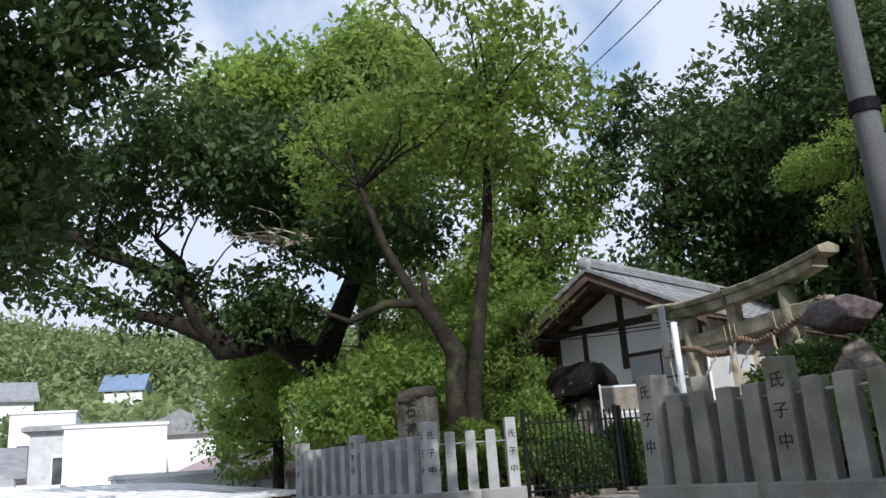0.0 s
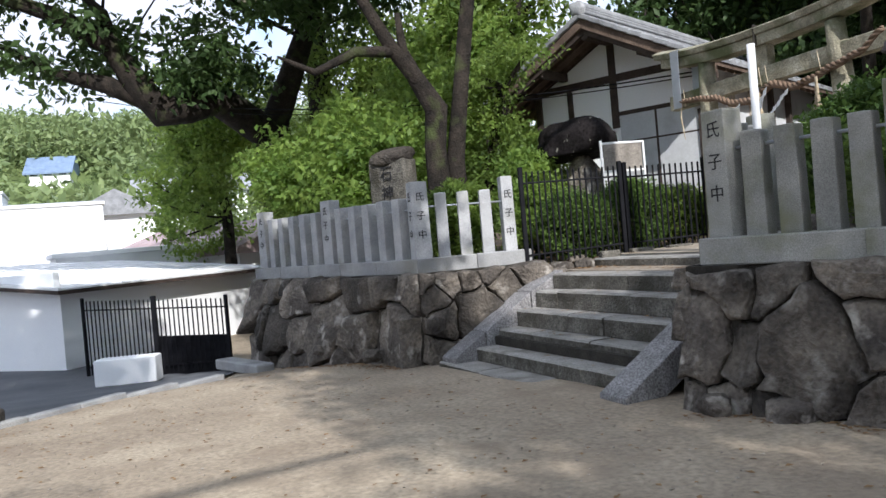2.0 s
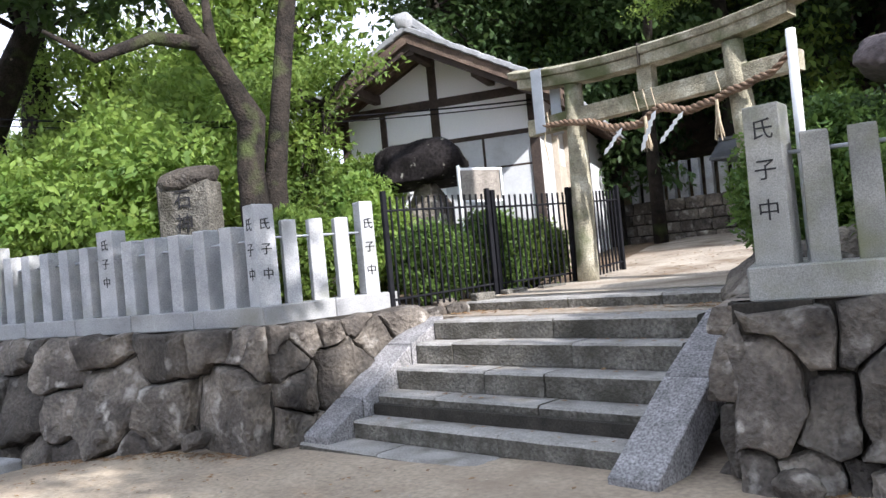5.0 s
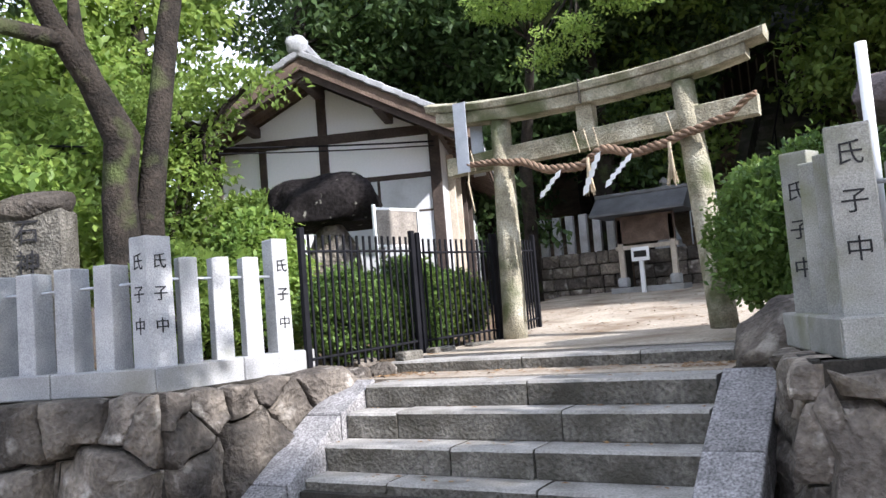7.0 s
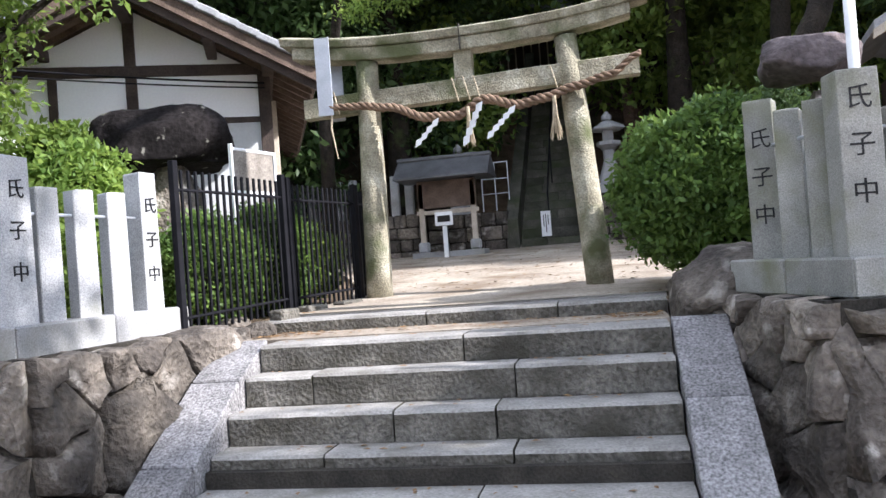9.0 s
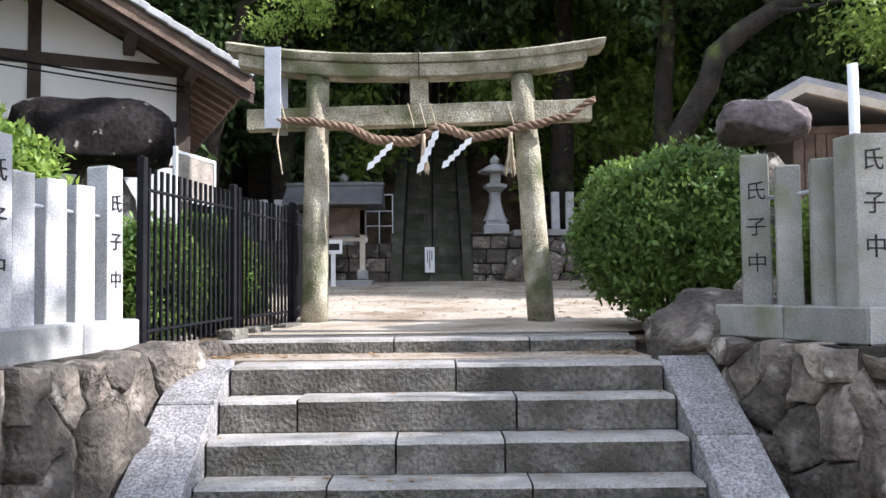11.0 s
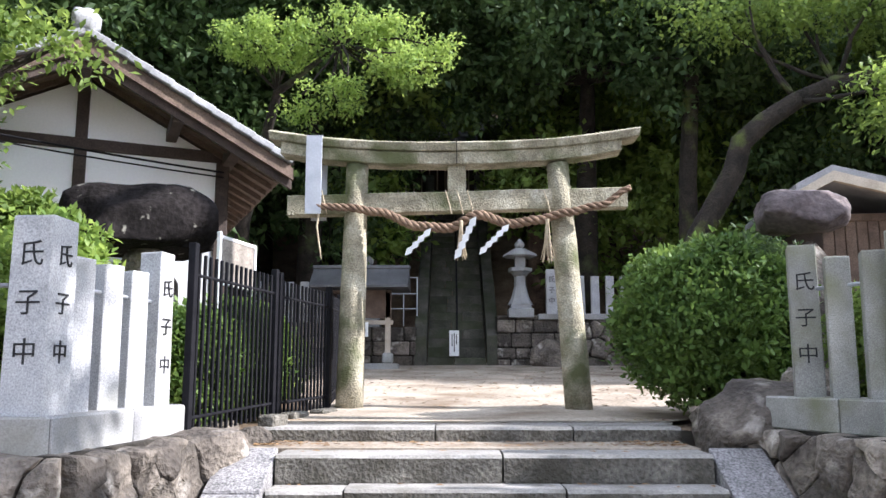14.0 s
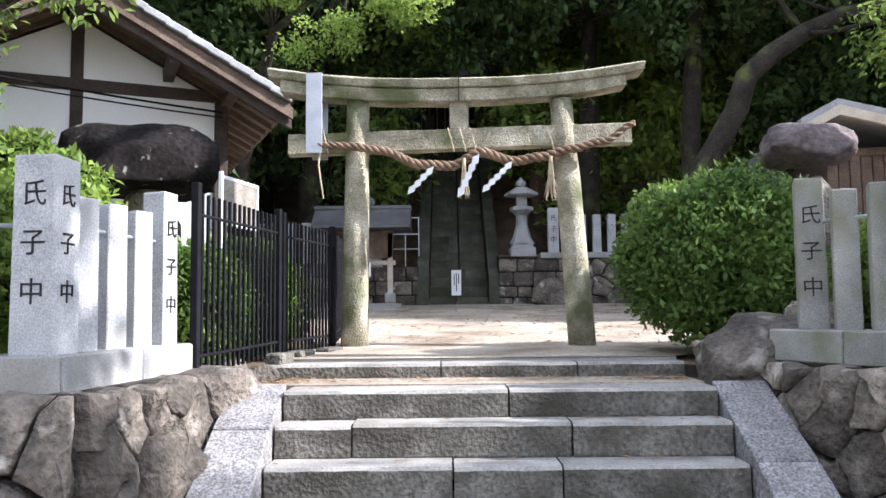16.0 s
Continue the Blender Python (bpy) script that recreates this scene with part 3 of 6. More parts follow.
# stone steps: each riser is a row of slabs
stairs = thing("stairs", Matrix.Identity(4), "six worn grey stone steps up to the gate", "stairs", kind="structure")
NOSE = [(5.565, 0.705), (5.295, 0.522), (5.02, 0.322), (4.755, 0.125), (4.44, -0.052), (4.12, -0.205)]
SPLIT = [(0.52,), (0.17, 0.65), (0.39, 0.615), (0.26, 0.66), (0.60,), (0.33, 0.66)]
rng = random.Random(4)


def slab(x0, x1, y0, y1, z0, z1, seed):
    """A worn stone slab with a rounded, chipped nosing."""
    bm = bmesh.new()
    nx = 8
    prof = [(y1, z0), (y0 + 0.012, z0), (y0, z0 + 0.03), (y0 + 0.004, (z0 + z1) / 2), (y0 + 0.002, z1 - 0.022), (y0 + 0.018, z1 - 0.003), (y0 + 0.07, z1), (y1, z1)]
    rows = []
    for i in range(nx + 1):
        x = x0 + (x1 - x0) * i / nx
        ring = []
        for k, (y, z) in enumerate(prof):
            w = 0.007 if 0 < k < 6 else 0.002
            ring.append(bm.verts.new((x + (0.003 if i == 0 else -0.003 if i == nx else 0), y + w * noise.noise(Vector((x * 4, k, seed))), z + w * 0.8 * noise.noise(Vector((x * 5, k + 7, seed))))))
        rows.append(ring)
    for a, b in zip(rows, rows[1:]):
        for k in range(len(prof)):
            j = (k + 1) % len(prof)
            f = bm.faces.new((a[k], b[k], b[j], a[j]))
            f.material_index = 1 if k in (4, 5, 6) else 0      # worn tread and nosing; its paler colour also carries light from above
    bm.faces.new(rows[0])
    bm.faces.new(rows[-1][::-1])
    bmesh.ops.recalc_face_normals(bm, faces=bm.faces[:])
    return bm


XL, XR = -10.62, -7.84
for k, (ny, nz) in enumerate(NOSE):
    cut = [0, *SPLIT[k], 1]
    back = ny + (0.52 if k else 0.42)
    low = NOSE[k + 1][1] - 0.02 if k < 5 else GZ - 0.1
    wid = 0.0 if k < 5 else 0.38
    for i in range(len(cut) - 1):
        a, b = XL - wid + (XR - XL + wid) * cut[i], XL - wid + (XR - XL + wid) * cut[i + 1]
        dz, dy = rng.uniform(-0.006, 0.006), rng.uniform(-0.008, 0.008)
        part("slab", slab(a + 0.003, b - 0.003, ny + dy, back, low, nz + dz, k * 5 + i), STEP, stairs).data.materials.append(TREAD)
part("core", prism([(XL, 4.7), (XR, 4.7), (XR, 6.0), (XL, 6.0)], GZ - 0.2, 0.05), JOINT, stairs)
# top tread of earth and the threshold kerb
tagged(part("stair_landing", box(-10.98, -7.82, 5.9, 6.5, 0.4, 0.712), COURT), "trodden earth landing above the steps", "landing", kind="structure")
sill = thing("threshold", Matrix.Identity(4), "low kerb of grey granite across the path", "kerb", kind="structure")
for a, b in ((-10.97, -9.62), (-9.615, -8.6), (-8.595, -7.8)):
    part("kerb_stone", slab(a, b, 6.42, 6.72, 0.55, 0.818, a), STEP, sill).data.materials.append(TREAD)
tagged(part("path", box(-10.9, -7.78, 6.72, 7.96, 0.6, 0.838, 0.004), CONCRETE), "pale concrete apron before the gate", "path", kind="structure")

# sloping granite cheeks
for name, x0, x1 in (("cheek_left", -10.98, -10.63), ("cheek_right", -7.83, -7.48)):
    ch = thing(name, Matrix.Identity(4), "sloping slabs of hammered speckled granite beside the steps", "stair cheek", kind="structure")
    cuts = ((5.72, 4.98), (4.965, 4.16)) if x0 > -9 else ((5.72, 5.25), (5.235, 4.6), (4.585, 4.16))
    sl = (0.735 + 0.235) / (5.6 - 4.02)
    for a, b in cuts:
        bm = bmesh.new()
        za, zb = 0.735 + (min(a, 5.6) - 5.6) * sl, 0.735 + (b - 5.6) * sl
        vs = [bm.verts.new(p) for p in ((x0, b, zb - 0.3), (x1, b, zb - 0.3), (x1, a, za - 0.3), (x0, a, za - 0.3), (x0, b, zb), (x1, b, zb), (x1, a, za), (x0, a, za))]
        for f in ((3, 2, 1, 0), (4, 5, 6, 7), (0, 1, 5, 4), (1, 2, 6, 5), (2, 3, 7, 6), (3, 0, 4, 7)):
            bm.faces.new([vs[i] for i in f])
        bmesh.ops.bevel(bm, geom=bm.edges[:], offset=0.008, segments=1, affect='EDGES')
        part("slab", bm, SPECKLED, ch)

# ---- retaining walls ----
LA, LB = Vector((-15.9, 3.02)), Vector((-11.26, 4.09))
RA = Vector((-7.14, 4.56))
RD = Vector((0.955, 0.296))
RE = RA + RD * 8.5
rock_wall("wall_left_front", LA, LB, -0.75, 0.84, 0.22, 0.82, 3, "retaining wall of fitted brown-grey boulders under the fence")
rock_wall("wall_left_side", LB + Vector((0.02, -0.04)), Vector((-11.03, 5.75)), -0.45, 0.84, 0.05, 0.62, 11, "retaining wall of brown boulders beside the steps")
rock_wall("wall_left_end", Vector((-17.6, 4.7)), LA, -0.85, 0.82, 0.1, 0.5, 21, "rough boulder wall at the end of the fence")
rock_wall("wall_right_front", RA, RE, -0.45, 0.86, 0.2, 1.05, 8, "retaining wall of very large fitted boulders",
          ((0.98, 0.72, 1.4), (0.14, 0.80, 0.8), (0.06, 0.22, 0.36), (0.46, 1.16, 0.4), (0.66, 1.14, 0.2), (0.50, 0.70, 0.2), (1.40, 1.22, 0.46), (1.42, 0.94, 0.40), (1.95, 0.74, 1.2), (0.36, 0.24, 0.26), (0.70, 0.22, 0.26), (1.46, 0.34, 0.26)))
rock_wall("wall_right_side", Vector((-7.47, 5.85)), RA + Vector((-0.02, -0.03)), -0.45, 0.86, 0.04, 0.5, 15, "retaining wall of dark boulders beside the steps")


def loose_rock(name, x, y, z, sx, sy, sz, seed, mat, label, turn=0, sub=4, rough=0.2, tilt=0, flat=0.0):
    ob = part(name, boulder(sx, sy, sz, seed, sub, rough, flat), mat, smooth=True, m=pose(x, y, z, tilt, 0, turn))
    return tagged(ob, label, "rock")


loose_rock("rock", -7.22, 6.12, 0.86, 0.66, 0.46, 0.37, 2.2, ROCK, "rounded brown boulder at the foot of the hedge", 12)
loose_rock("rock", -6.85, 6.25, 0.95, 0.42, 0.4, 0.36, 5.1, ROCK, "brown boulder beside the hedge", 40)
for k, (x, y, z, s) in enumerate(((-11.06, 5.98, 0.72, 0.17), (-10.93, 6.24, 0.74, 0.13), (-11.16, 6.30, 0.78, 0.13), (-10.87, 5.84, 0.69, 0.10), (-11.07, 5.72, 0.70, 0.13))):
    loose_rock("rock", x, y, z, s * 1.2, s, s * 0.8, k + 3.3, ROCK, "small pale rock between fence and steps", k * 40)
for k, (x, y, sz) in enumerate(((-6.75, 4.42, 0.11), (-6.25, 4.62, 0.15), (-5.6, 4.95, 0.09), (-11.9, 3.62, 0.1), (-13.2, 3.3, 0.09))):
    loose_rock("rock", x, y, GZ + sz * 0.35, sz * 1.4, sz * 1.1, sz, k + 1.9, ROCK, "small brown stone at the foot of the wall", k * 33)


# ---- stone fences ----
def post_thing(name, x, y, z, turn, w, d, h, label, text=(), group="", category="stone post", stone=None):
    """A square granite post with a low pointed top; text: faces ('front', 'right', 'left') that carry writing."""
    t = thing(name, yaw(x, y, z, turn), label, category, group)
    bm = bmesh.new()
    rng = random.Random(int(x * 100) * 7 + int(y * 100))
    lean = rng.uniform(-0.006, 0.006)
    prof = [(-0.02, 0.5), (h - 0.012, 0.475), (h - 0.004, 0.462), (h, 0.44)]
    rings = []
    for zz, f in prof:
        rings.append([bm.verts.new((sx * w * f + lean * zz, sy * d * f, zz + (0.004 * rng.uniform(-1, 1) if zz > 0 else 0))) for sx, sy in ((-1, -1), (1, -1), (1, 1), (-1, 1))])
    for a, b in zip(rings, rings[1:]):
        for k in range(4):
            bm.faces.new((a[k], a[(k + 1) % 4], b[(k + 1) % 4], b[k]))
    top = bm.verts.new((lean * h, 0, h + 0.01))
    for k in range(4):
        bm.faces.new((rings[-1][k], rings[-1][(k + 1) % 4], top))
    bm.faces.new(rings[0][::-1])
    up = [e for e in bm.edges if abs(e.verts[0].co.z - e.verts[1].co.z) > 0.3]
    bmesh.ops.bevel(bm, geom=up, offset=0.006, segments=1, affect='EDGES')
    part("shaft", bm, stone or GRANITE, t)
    for face, size, top_z, gap in text:
        rot = {"front": 0, "right": 90, "left": -90}[face]
        off = d / 2 if face == "front" else w / 2
        for k, ch in enumerate("\u6c0f\u5b50\u4e2d"):
            zc = top_z - k * gap
            f = 0.5 - 0.03 * zc / h
            m = pose(0, 0, 0, 0, 0, rot) @ Matrix.Translation((0, -off * f * 2 - 0.002, zc)) @ pose(0, 0, 0, 90)
            letters(ch, size, t, m, label="carved character filled with black")
    return t


def rod(name, a, b, r, label):
    bm = tube([a, b], r, 8)
    return tagged(part(name, bm, STEEL, smooth=True), label, "rail")


def fence_run(p, q, slots, z, turn, pitch_h, label, group):
    """Slats at even steps from p (excluded) to q (excluded)."""
    for k in range(1, slots):
        t = k / slots
        yield p[0] + (q[0] - p[0]) * t, p[1] + (q[1] - p[1]) * t


FB = 1.015      # top of the left plinth
lg = (-11.50, 4.24)
ldir = Vector((-0.352, -0.082)).normalized()
lturn = math.degrees(math.atan2(-ldir.y, -ldir.x))
step_l = 0.361
SL = "slim light-grey granite fence slat in a row"
for k in range(1, 13):
    x, y = lg[0] + ldir.x * step_l * k, lg[1] + ldir.y * step_l * k
    if k == 6:
        post_thing("stone_post", x, y, FB, lturn, 0.27, 0.19, 0.92, "tall light-grey granite fence post with black characters", (("front", 0.125, 0.76, 0.20),), "left fence posts")
    elif k == 12:
        post_thing("stone_post", x, y, FB, lturn, 0.27, 0.19, 0.92, "granite end post of the fence with black characters", (("front", 0.125, 0.76, 0.20),), "left fence posts")
    else:
        post_thing("stone_post", x, y, FB, lturn, 0.168, 0.21, 0.77 + 0.004 * (k % 3), SL, (), "left fence slats", category="stone post")
post_thing("stone_post", *lg, FB, -7, 0.225, 0.22, 0.955, "broad granite corner post with black characters on two faces", (("front", 0.135, 0.76, 0.235), ("right", 0.12, 0.76, 0.235)), "left fence posts")
le = (-11.375, 5.43)
for x, y in fence_run(lg, le, 4, FB, 0, 0, "", ""):
    post_thing("stone_post", x, y, FB, -21, 0.115, 0.15, 0.80, "pale granite fence slat beside the steps", (), "steps fence slats", category="stone post")
post_thing("stone_post", *le, FB, -13, 0.16, 0.16, 0.955, "granite end post with black characters beside the iron fence", (("right", 0.12, 0.72, 0.24),), "left fence posts")
rod("fence_rail", (lg[0] + ldir.x * step_l * 12, lg[1] + ldir.y * step_l * 12, FB + 0.62), (*lg, FB + 0.62), 0.012, "thin steel rod through the granite slats")
rod("fence_rail", (*lg, FB + 0.64), (*le, FB + 0.64), 0.012, "thin steel rod through the granite slats")


def plinth(name, pts, z0, z1, w, joints, label, stone=None):
    """A granite kerb under a fence, in lengths, mitred at the corner."""
    t = thing(name, Matrix.Identity(4), label, "plinth", kind="structure")
    P = [Vector(p) for p in pts]
    nrm = []
    for i in range(len(P)):
        d0 = (P[i] - P[i - 1]).normalized() if i else None
        d1 = (P[i + 1] - P[i]).normalized() if i + 1 < len(P) else None
        d = ((d0 or d1) + (d1 or d0)).normalized()
        s = 1 / max(0.5, d.dot(d1 or d0))
        nrm.append(Vector((d.y, -d.x)) * s)
    for i in range(len(P) - 1):
        n = joints[i]
        for k in range(n):
            a, b = P[i].lerp(P[i + 1], k / n), P[i].lerp(P[i + 1], (k + 1) / n)
            na, nb = nrm[i].lerp(nrm[i + 1], k / n) * w / 2, nrm[i].lerp(nrm[i + 1], (k + 1) / n) * w / 2
            g = (b - a).normalized() * 0.002
            bm = prism([tuple(a + na + g), tuple(b + nb - g), tuple(b - nb - g), tuple(a - na + g)], z0, z1)
            bmesh.ops.bevel(bm, geom=bm.edges[:], offset=0.01, segments=1, affect='EDGES')
            part("plinth_stone", bm, stone or GRANITE_CURB, t)
    return t


l_end = (lg[0] + ldir.x * (step_l * 12 + 0.2), lg[1] + ldir.y * (step_l * 12 + 0.2))
plinth("plinth_left", [l_end, lg, (-11.35, 5.68)], 0.83, FB, 0.34, (5, 2), "grey granite plinth under the fence")

RB = 1.065      # top of the right plinth
rg = (-6.905, 4.825)
rd = RD
rturn = math.degrees(math.atan2(rd.y, rd.x))
step_r = 0.254
for k in range(1, 16):
    x, y = rg[0] + rd.x * step_r * k, rg[1] + rd.y * step_r * k
    if k % 5 == 0:
        post_thing("stone_post", x, y, RB, rturn, 0.20, 0.19, 0.945, "tall grey granite fence post with black characters", (("front", 0.135, 0.76, 0.235),), "right fence posts", stone=GRANITE_MOSSY)
    else:
        post_thing("stone_post", x, y, RB, rturn, 0.162, 0.15, 0.765, "grey granite fence slat above the boulder wall", (), "right fence slats", category="stone post", stone=GRANITE_MOSSY)
post_thing("stone_post", *rg, RB, 6, 0.22, 0.21, 0.955, "broad granite corner post with black characters", (("front", 0.135, 0.80, 0.24),), "right fence posts", stone=GRANITE_MOSSY)
re_ = (-7.215, 5.56)
for x, y in fence_run(rg, re_, 3, RB, 0, 0, "", ""):
    post_thing("stone_post", x, y, RB, -20, 0.15, 0.15, 0.86, "mossy granite fence slat beside the steps", (), "steps fence slats", category="stone post", stone=GRANITE_MOSSY)
post_thing("stone_post", *re_, RB, -20, 0.18, 0.18, 0.965, "mossy granite end post with black characters", (("front", 0.13, 0.72, 0.23),), "right fence posts", stone=GRANITE_MOSSY)
rod("fence_rail", (*rg, RB + 0.66), (rg[0] + rd.x * step_r * 14, rg[1] + rd.y * step_r * 14, RB + 0.66), 0.013, "thin steel rod through the granite slats")
rod("fence_rail", (*rg, RB + 0.68), (*re_, RB + 0.68), 0.013, "thin steel rod through the granite slats")
plinth("plinth_right", [(-7.27, 5.80), rg, (rg[0] + rd.x * 4.6, rg[1] + rd.y * 4.6)], 0.86, RB, 0.36, (2, 4), "grey granite plinth on the boulder wall", GRANITE_MOSSY)

# white pipe behind the fence
bm = tube([(-6.80, 5.08, 0.8), (-6.80, 5.08, 2.50)], 0.030, 12)
tagged(part("white_pole", bm, WHITE, smooth=True), "plain white plastic pole behind the granite fence", "pole")


# ---- torii ----
torii = thing("torii", yaw(0, 8.08, 0), "weathered mossy granite gate with two round pillars", "torii gate")
for nm, x0, x1, z0 in (("pillar", -10.462, -10.42, 0.82), ("pillar", -8.29, -8.445, 0.86)):
    bm = bmesh.new()
    pts = [(x0 + (x1 - x0) * k / 6, 0, z0 + (3.25 - z0) * k / 6) for k in range(7)]
    tube(pts, [0.133, 0.13, 0.127, 0.122, 0.118, 0.113, 0.108], 24, bm)
    for v in bm.verts:
        v.co += Vector((noise.noise(v.co * 3), noise.noise(v.co * 3 + Vector((5, 0, 0))), 0)) * 0.008
    part("pillar", bm, TORII, torii, smooth=True)


def beam(x0, x1, profile, sag, lift, nx=26, jitter=0.006, skew=0.0, tilt=0.0):
    """A beam along x with a (y, z) profile, whose ends sweep up by lift and lengthen by skew towards the top."""
    bm = bmesh.new()
    rows = []
    zm = min(p[1] for p in profile)
    for i in range(nx + 1):
        t = i / nx
        u = 2 * t - 1
        rise = lift * abs(u) ** 2.4 + tilt * u
        row = []
        for k, (y, z) in enumerate(profile):
            x = x0 + (x1 - x0) * t + math.copysign(skew * (z - zm) * abs(u) ** 8, u)
            j = Vector((x * 3, k * 2.1, sag))
            row.append(bm.verts.new((x, y + jitter * noise.noise(j), z + rise + jitter * noise.noise(j + Vector((9, 0, 0))))))
        rows.append(row)
    for a, b in zip(rows, rows[1:]):
        for k in range(len(profile)):
            j = (k + 1) % len(profile)
            bm.faces.new((a[k], b[k], b[j], a[j]))
    bm.faces.new(rows[0][::-1])
    bm.faces.new(rows[-1])
    bmesh.ops.recalc_face_normals(bm, faces=bm.faces[:])
    bmesh.ops.bevel(bm, geom=[e for e in bm.edges if abs(e.verts[0].co.x - e.verts[1].co.x) > 0.02], offset=0.008, segments=1, affect='EDGES')
    return bm


def rect(d, z0, z1, d2=None):
    d2 = d if d2 is None else d2
    return [(-d, z0), (d, z0), (d2, z1), (-d2, z1)]


top = beam(-11.27, -7.66, [(-0.15, 3.352), (0.15, 3.352), (0.17, 3.43), (0, 3.485), (-0.17, 3.43)], 1, 0.135, skew=0.1, tilt=0.012)
part("kasagi", top, TORII, torii, "lichen-grey curved top lintel")
low = beam(-11.16, -7.83, rect(0.125, 3.222, 3.348), 2, 0.125, tilt=0.012)
part("shimaki", low, TORII, torii, "second lintel under the top lintel")
part("joint", box(-9.445, -9.436, -0.174, 0.16, 3.225, 3.47), JOINT, torii, "dark joint between the lintel stones")
nuki = beam(-11.09, -7.78, rect(0.075, 2.765, 2.965), 3, 0.0, tilt=0.04)
part("nuki", nuki, TORII, torii, "straight tie beam through the pillars")
part("strut", box(-9.53, -9.35, -0.07, 0.07, 2.96, 3.24, 0.008), TORII, torii, "short upright strut between the beams")
band = bmesh.new()
box(-10.90, -10.745, -0.185, -0.178, 2.72, 3.5, 0.002, band)
box(-10.90, -10.745, -0.185, 0.185, 3.492, 3.5, 0.002, band)
box(-10.90, -10.745, 0.178, 0.185, 2.72, 3.5, 0.002, band)
tagged(part("metal_strap", band, STEEL, m=yaw(0, 8.08, 0)), "bluish-grey sheet metal strap over the lintel end", "metal strap")


# straw rope: three twisted strands that sag between the pillars
def rope_path(t):
    x = -10.80 + t * 3.03
    keys = [(0, 2.80), (0.10, 2.785), (0.20, 2.74), (0.33, 2.60), (0.42, 2.585), (0.515, 2.715), (0.62, 2.625), (0.70, 2.66), (0.80, 2.735), (0.90, 2.80), (1.0, 2.97)]
    for (a, za), (b, zb) in zip(keys, keys[1:]):
        if t <= b:
            s = (t - a) / (b - a)
            s = s * s * (3 - 2 * s)
            z = za + (zb - za) * s
            break
    y = -0.155 - 0.01 * math.sin(t * 9)
    return Vector((x, y, z))


rope = thing("straw_rope", yaw(0, 8.08, 0), "thick twisted straw rope hung across the gate", "rope")
for s in range(3):
    pts, rad = [], []
    for i in range(181):
        t = i / 180
        p = rope_path(t)
        a = t * 2 * math.pi * 15 + s * 2 * math.pi / 3
        thick = 0.036 * (0.55 + 0.45 * math.sin(math.pi * min(1, max(0, t * 0.96 + 0.02))) ** 0.5)
        pts.append(p + Vector((0, math.cos(a), math.sin(a))) * thick * 0.75)
        rad.append(thick * 0.66)
    part("strand", tube(pts, rad, 8), ROPE, rope, smooth=True)


def tassel(x, z, n, length, seed, mat, width=0.07):
    rng = random.Random(seed)
    bm = bmesh.new()
    for k in range(n):
        a = rng.uniform(-1, 1)
        b = rng.uniform(-1, 1)
        tube([(x + a * 0.012, -0.2 + b * 0.012, z), (x + a * width * 0.4, -0.2 + b * 0.02, z - length * 0.5), (x + a * width, -0.2 + b * 0.04, z - length * rng.uniform(0.85, 1.05))], [0.005, 0.006, 0.003], 5, bm)
    tube([(x, -0.2, z + 0.03), (x, -0.2, z - 0.03)], 0.018, 8, bm)
    return bm


def shide(x, z, steps, run, drop):
    """A folded paper streamer: square leaves that step down and aside."""
    bm = bmesh.new()
    w, h = 0.066, drop / steps
    for k in range(steps):
        ox, oz = x + run * (k + 0.5) / steps, z - h * k
        y = -0.21 - 0.014 * (k % 2) - 0.006 * k
        q = h * 0.22
        bm.faces.new([bm.verts.new(p) for p in ((ox - w / 2, y, oz - q), (ox + w / 2, y - 0.012, oz + q), (ox + w / 2 + run / steps * 0.3, y - 0.02, oz - h - 0.014 + q), (ox - w / 2 + run / steps * 0.3, y - 0.006, oz - h - 0.014 - q))])
    r = bmesh.ops.extrude_face_region(bm, geom=bm.faces[:])
    bmesh.ops.translate(bm, vec=(0, 0.003, 0), verts=[v for v in r["geom"] if isinstance(v, bmesh.types.BMVert)])
    bmesh.ops.recalc_face_normals(bm, faces=bm.faces[:])
    return bm


for x, z, n, run, drop in ((-9.69, 2.56, 4, -0.22, 0.23), (-9.27, 2.67, 5, -0.17, 0.37), (-8.95, 2.60, 5, -0.26, 0.26)):
    tagged(part("paper_streamer", shide(x, z, n, run, drop), WHITE, m=yaw(0, 8.08, 0)), "white zigzag paper streamer hung from the straw rope", "paper streamer", "paper streamers")
for k, (x, z, n, l) in enumerate(((-9.40, 2.62, 26, 0.34), (-8.58, 2.63, 24, 0.38))):
    tagged(part("straw_tassel", tassel(x, z, n, l, k, STRAW), STRAW, m=yaw(0, 8.08, 0)), "loose straw tassel hung from the twisted rope", "tassel", "straw tassels")
ties = thing("rope_tie", yaw(0, 8.08, 0), "thin straw cords that tie the rope to the beam", "cord")
for x in (-10.75, -9.55, -9.44, -9.34, -8.6):
    part("cord", tube([(x, -0.13, 2.96), (x + 0.03, -0.15, 2.85), (x + 0.06, -0.16, 2.72)], 0.006, 5), STRAW, ties)
part("loose_end", tube([(-10.76, -0.16, 2.78), (-10.78, -0.18, 2.6), (-10.75, -0.18, 2.4), (-10.73, -0.18, 2.28)], [0.012, 0.01, 0.008, 0.004], 6), STRAW, ties)


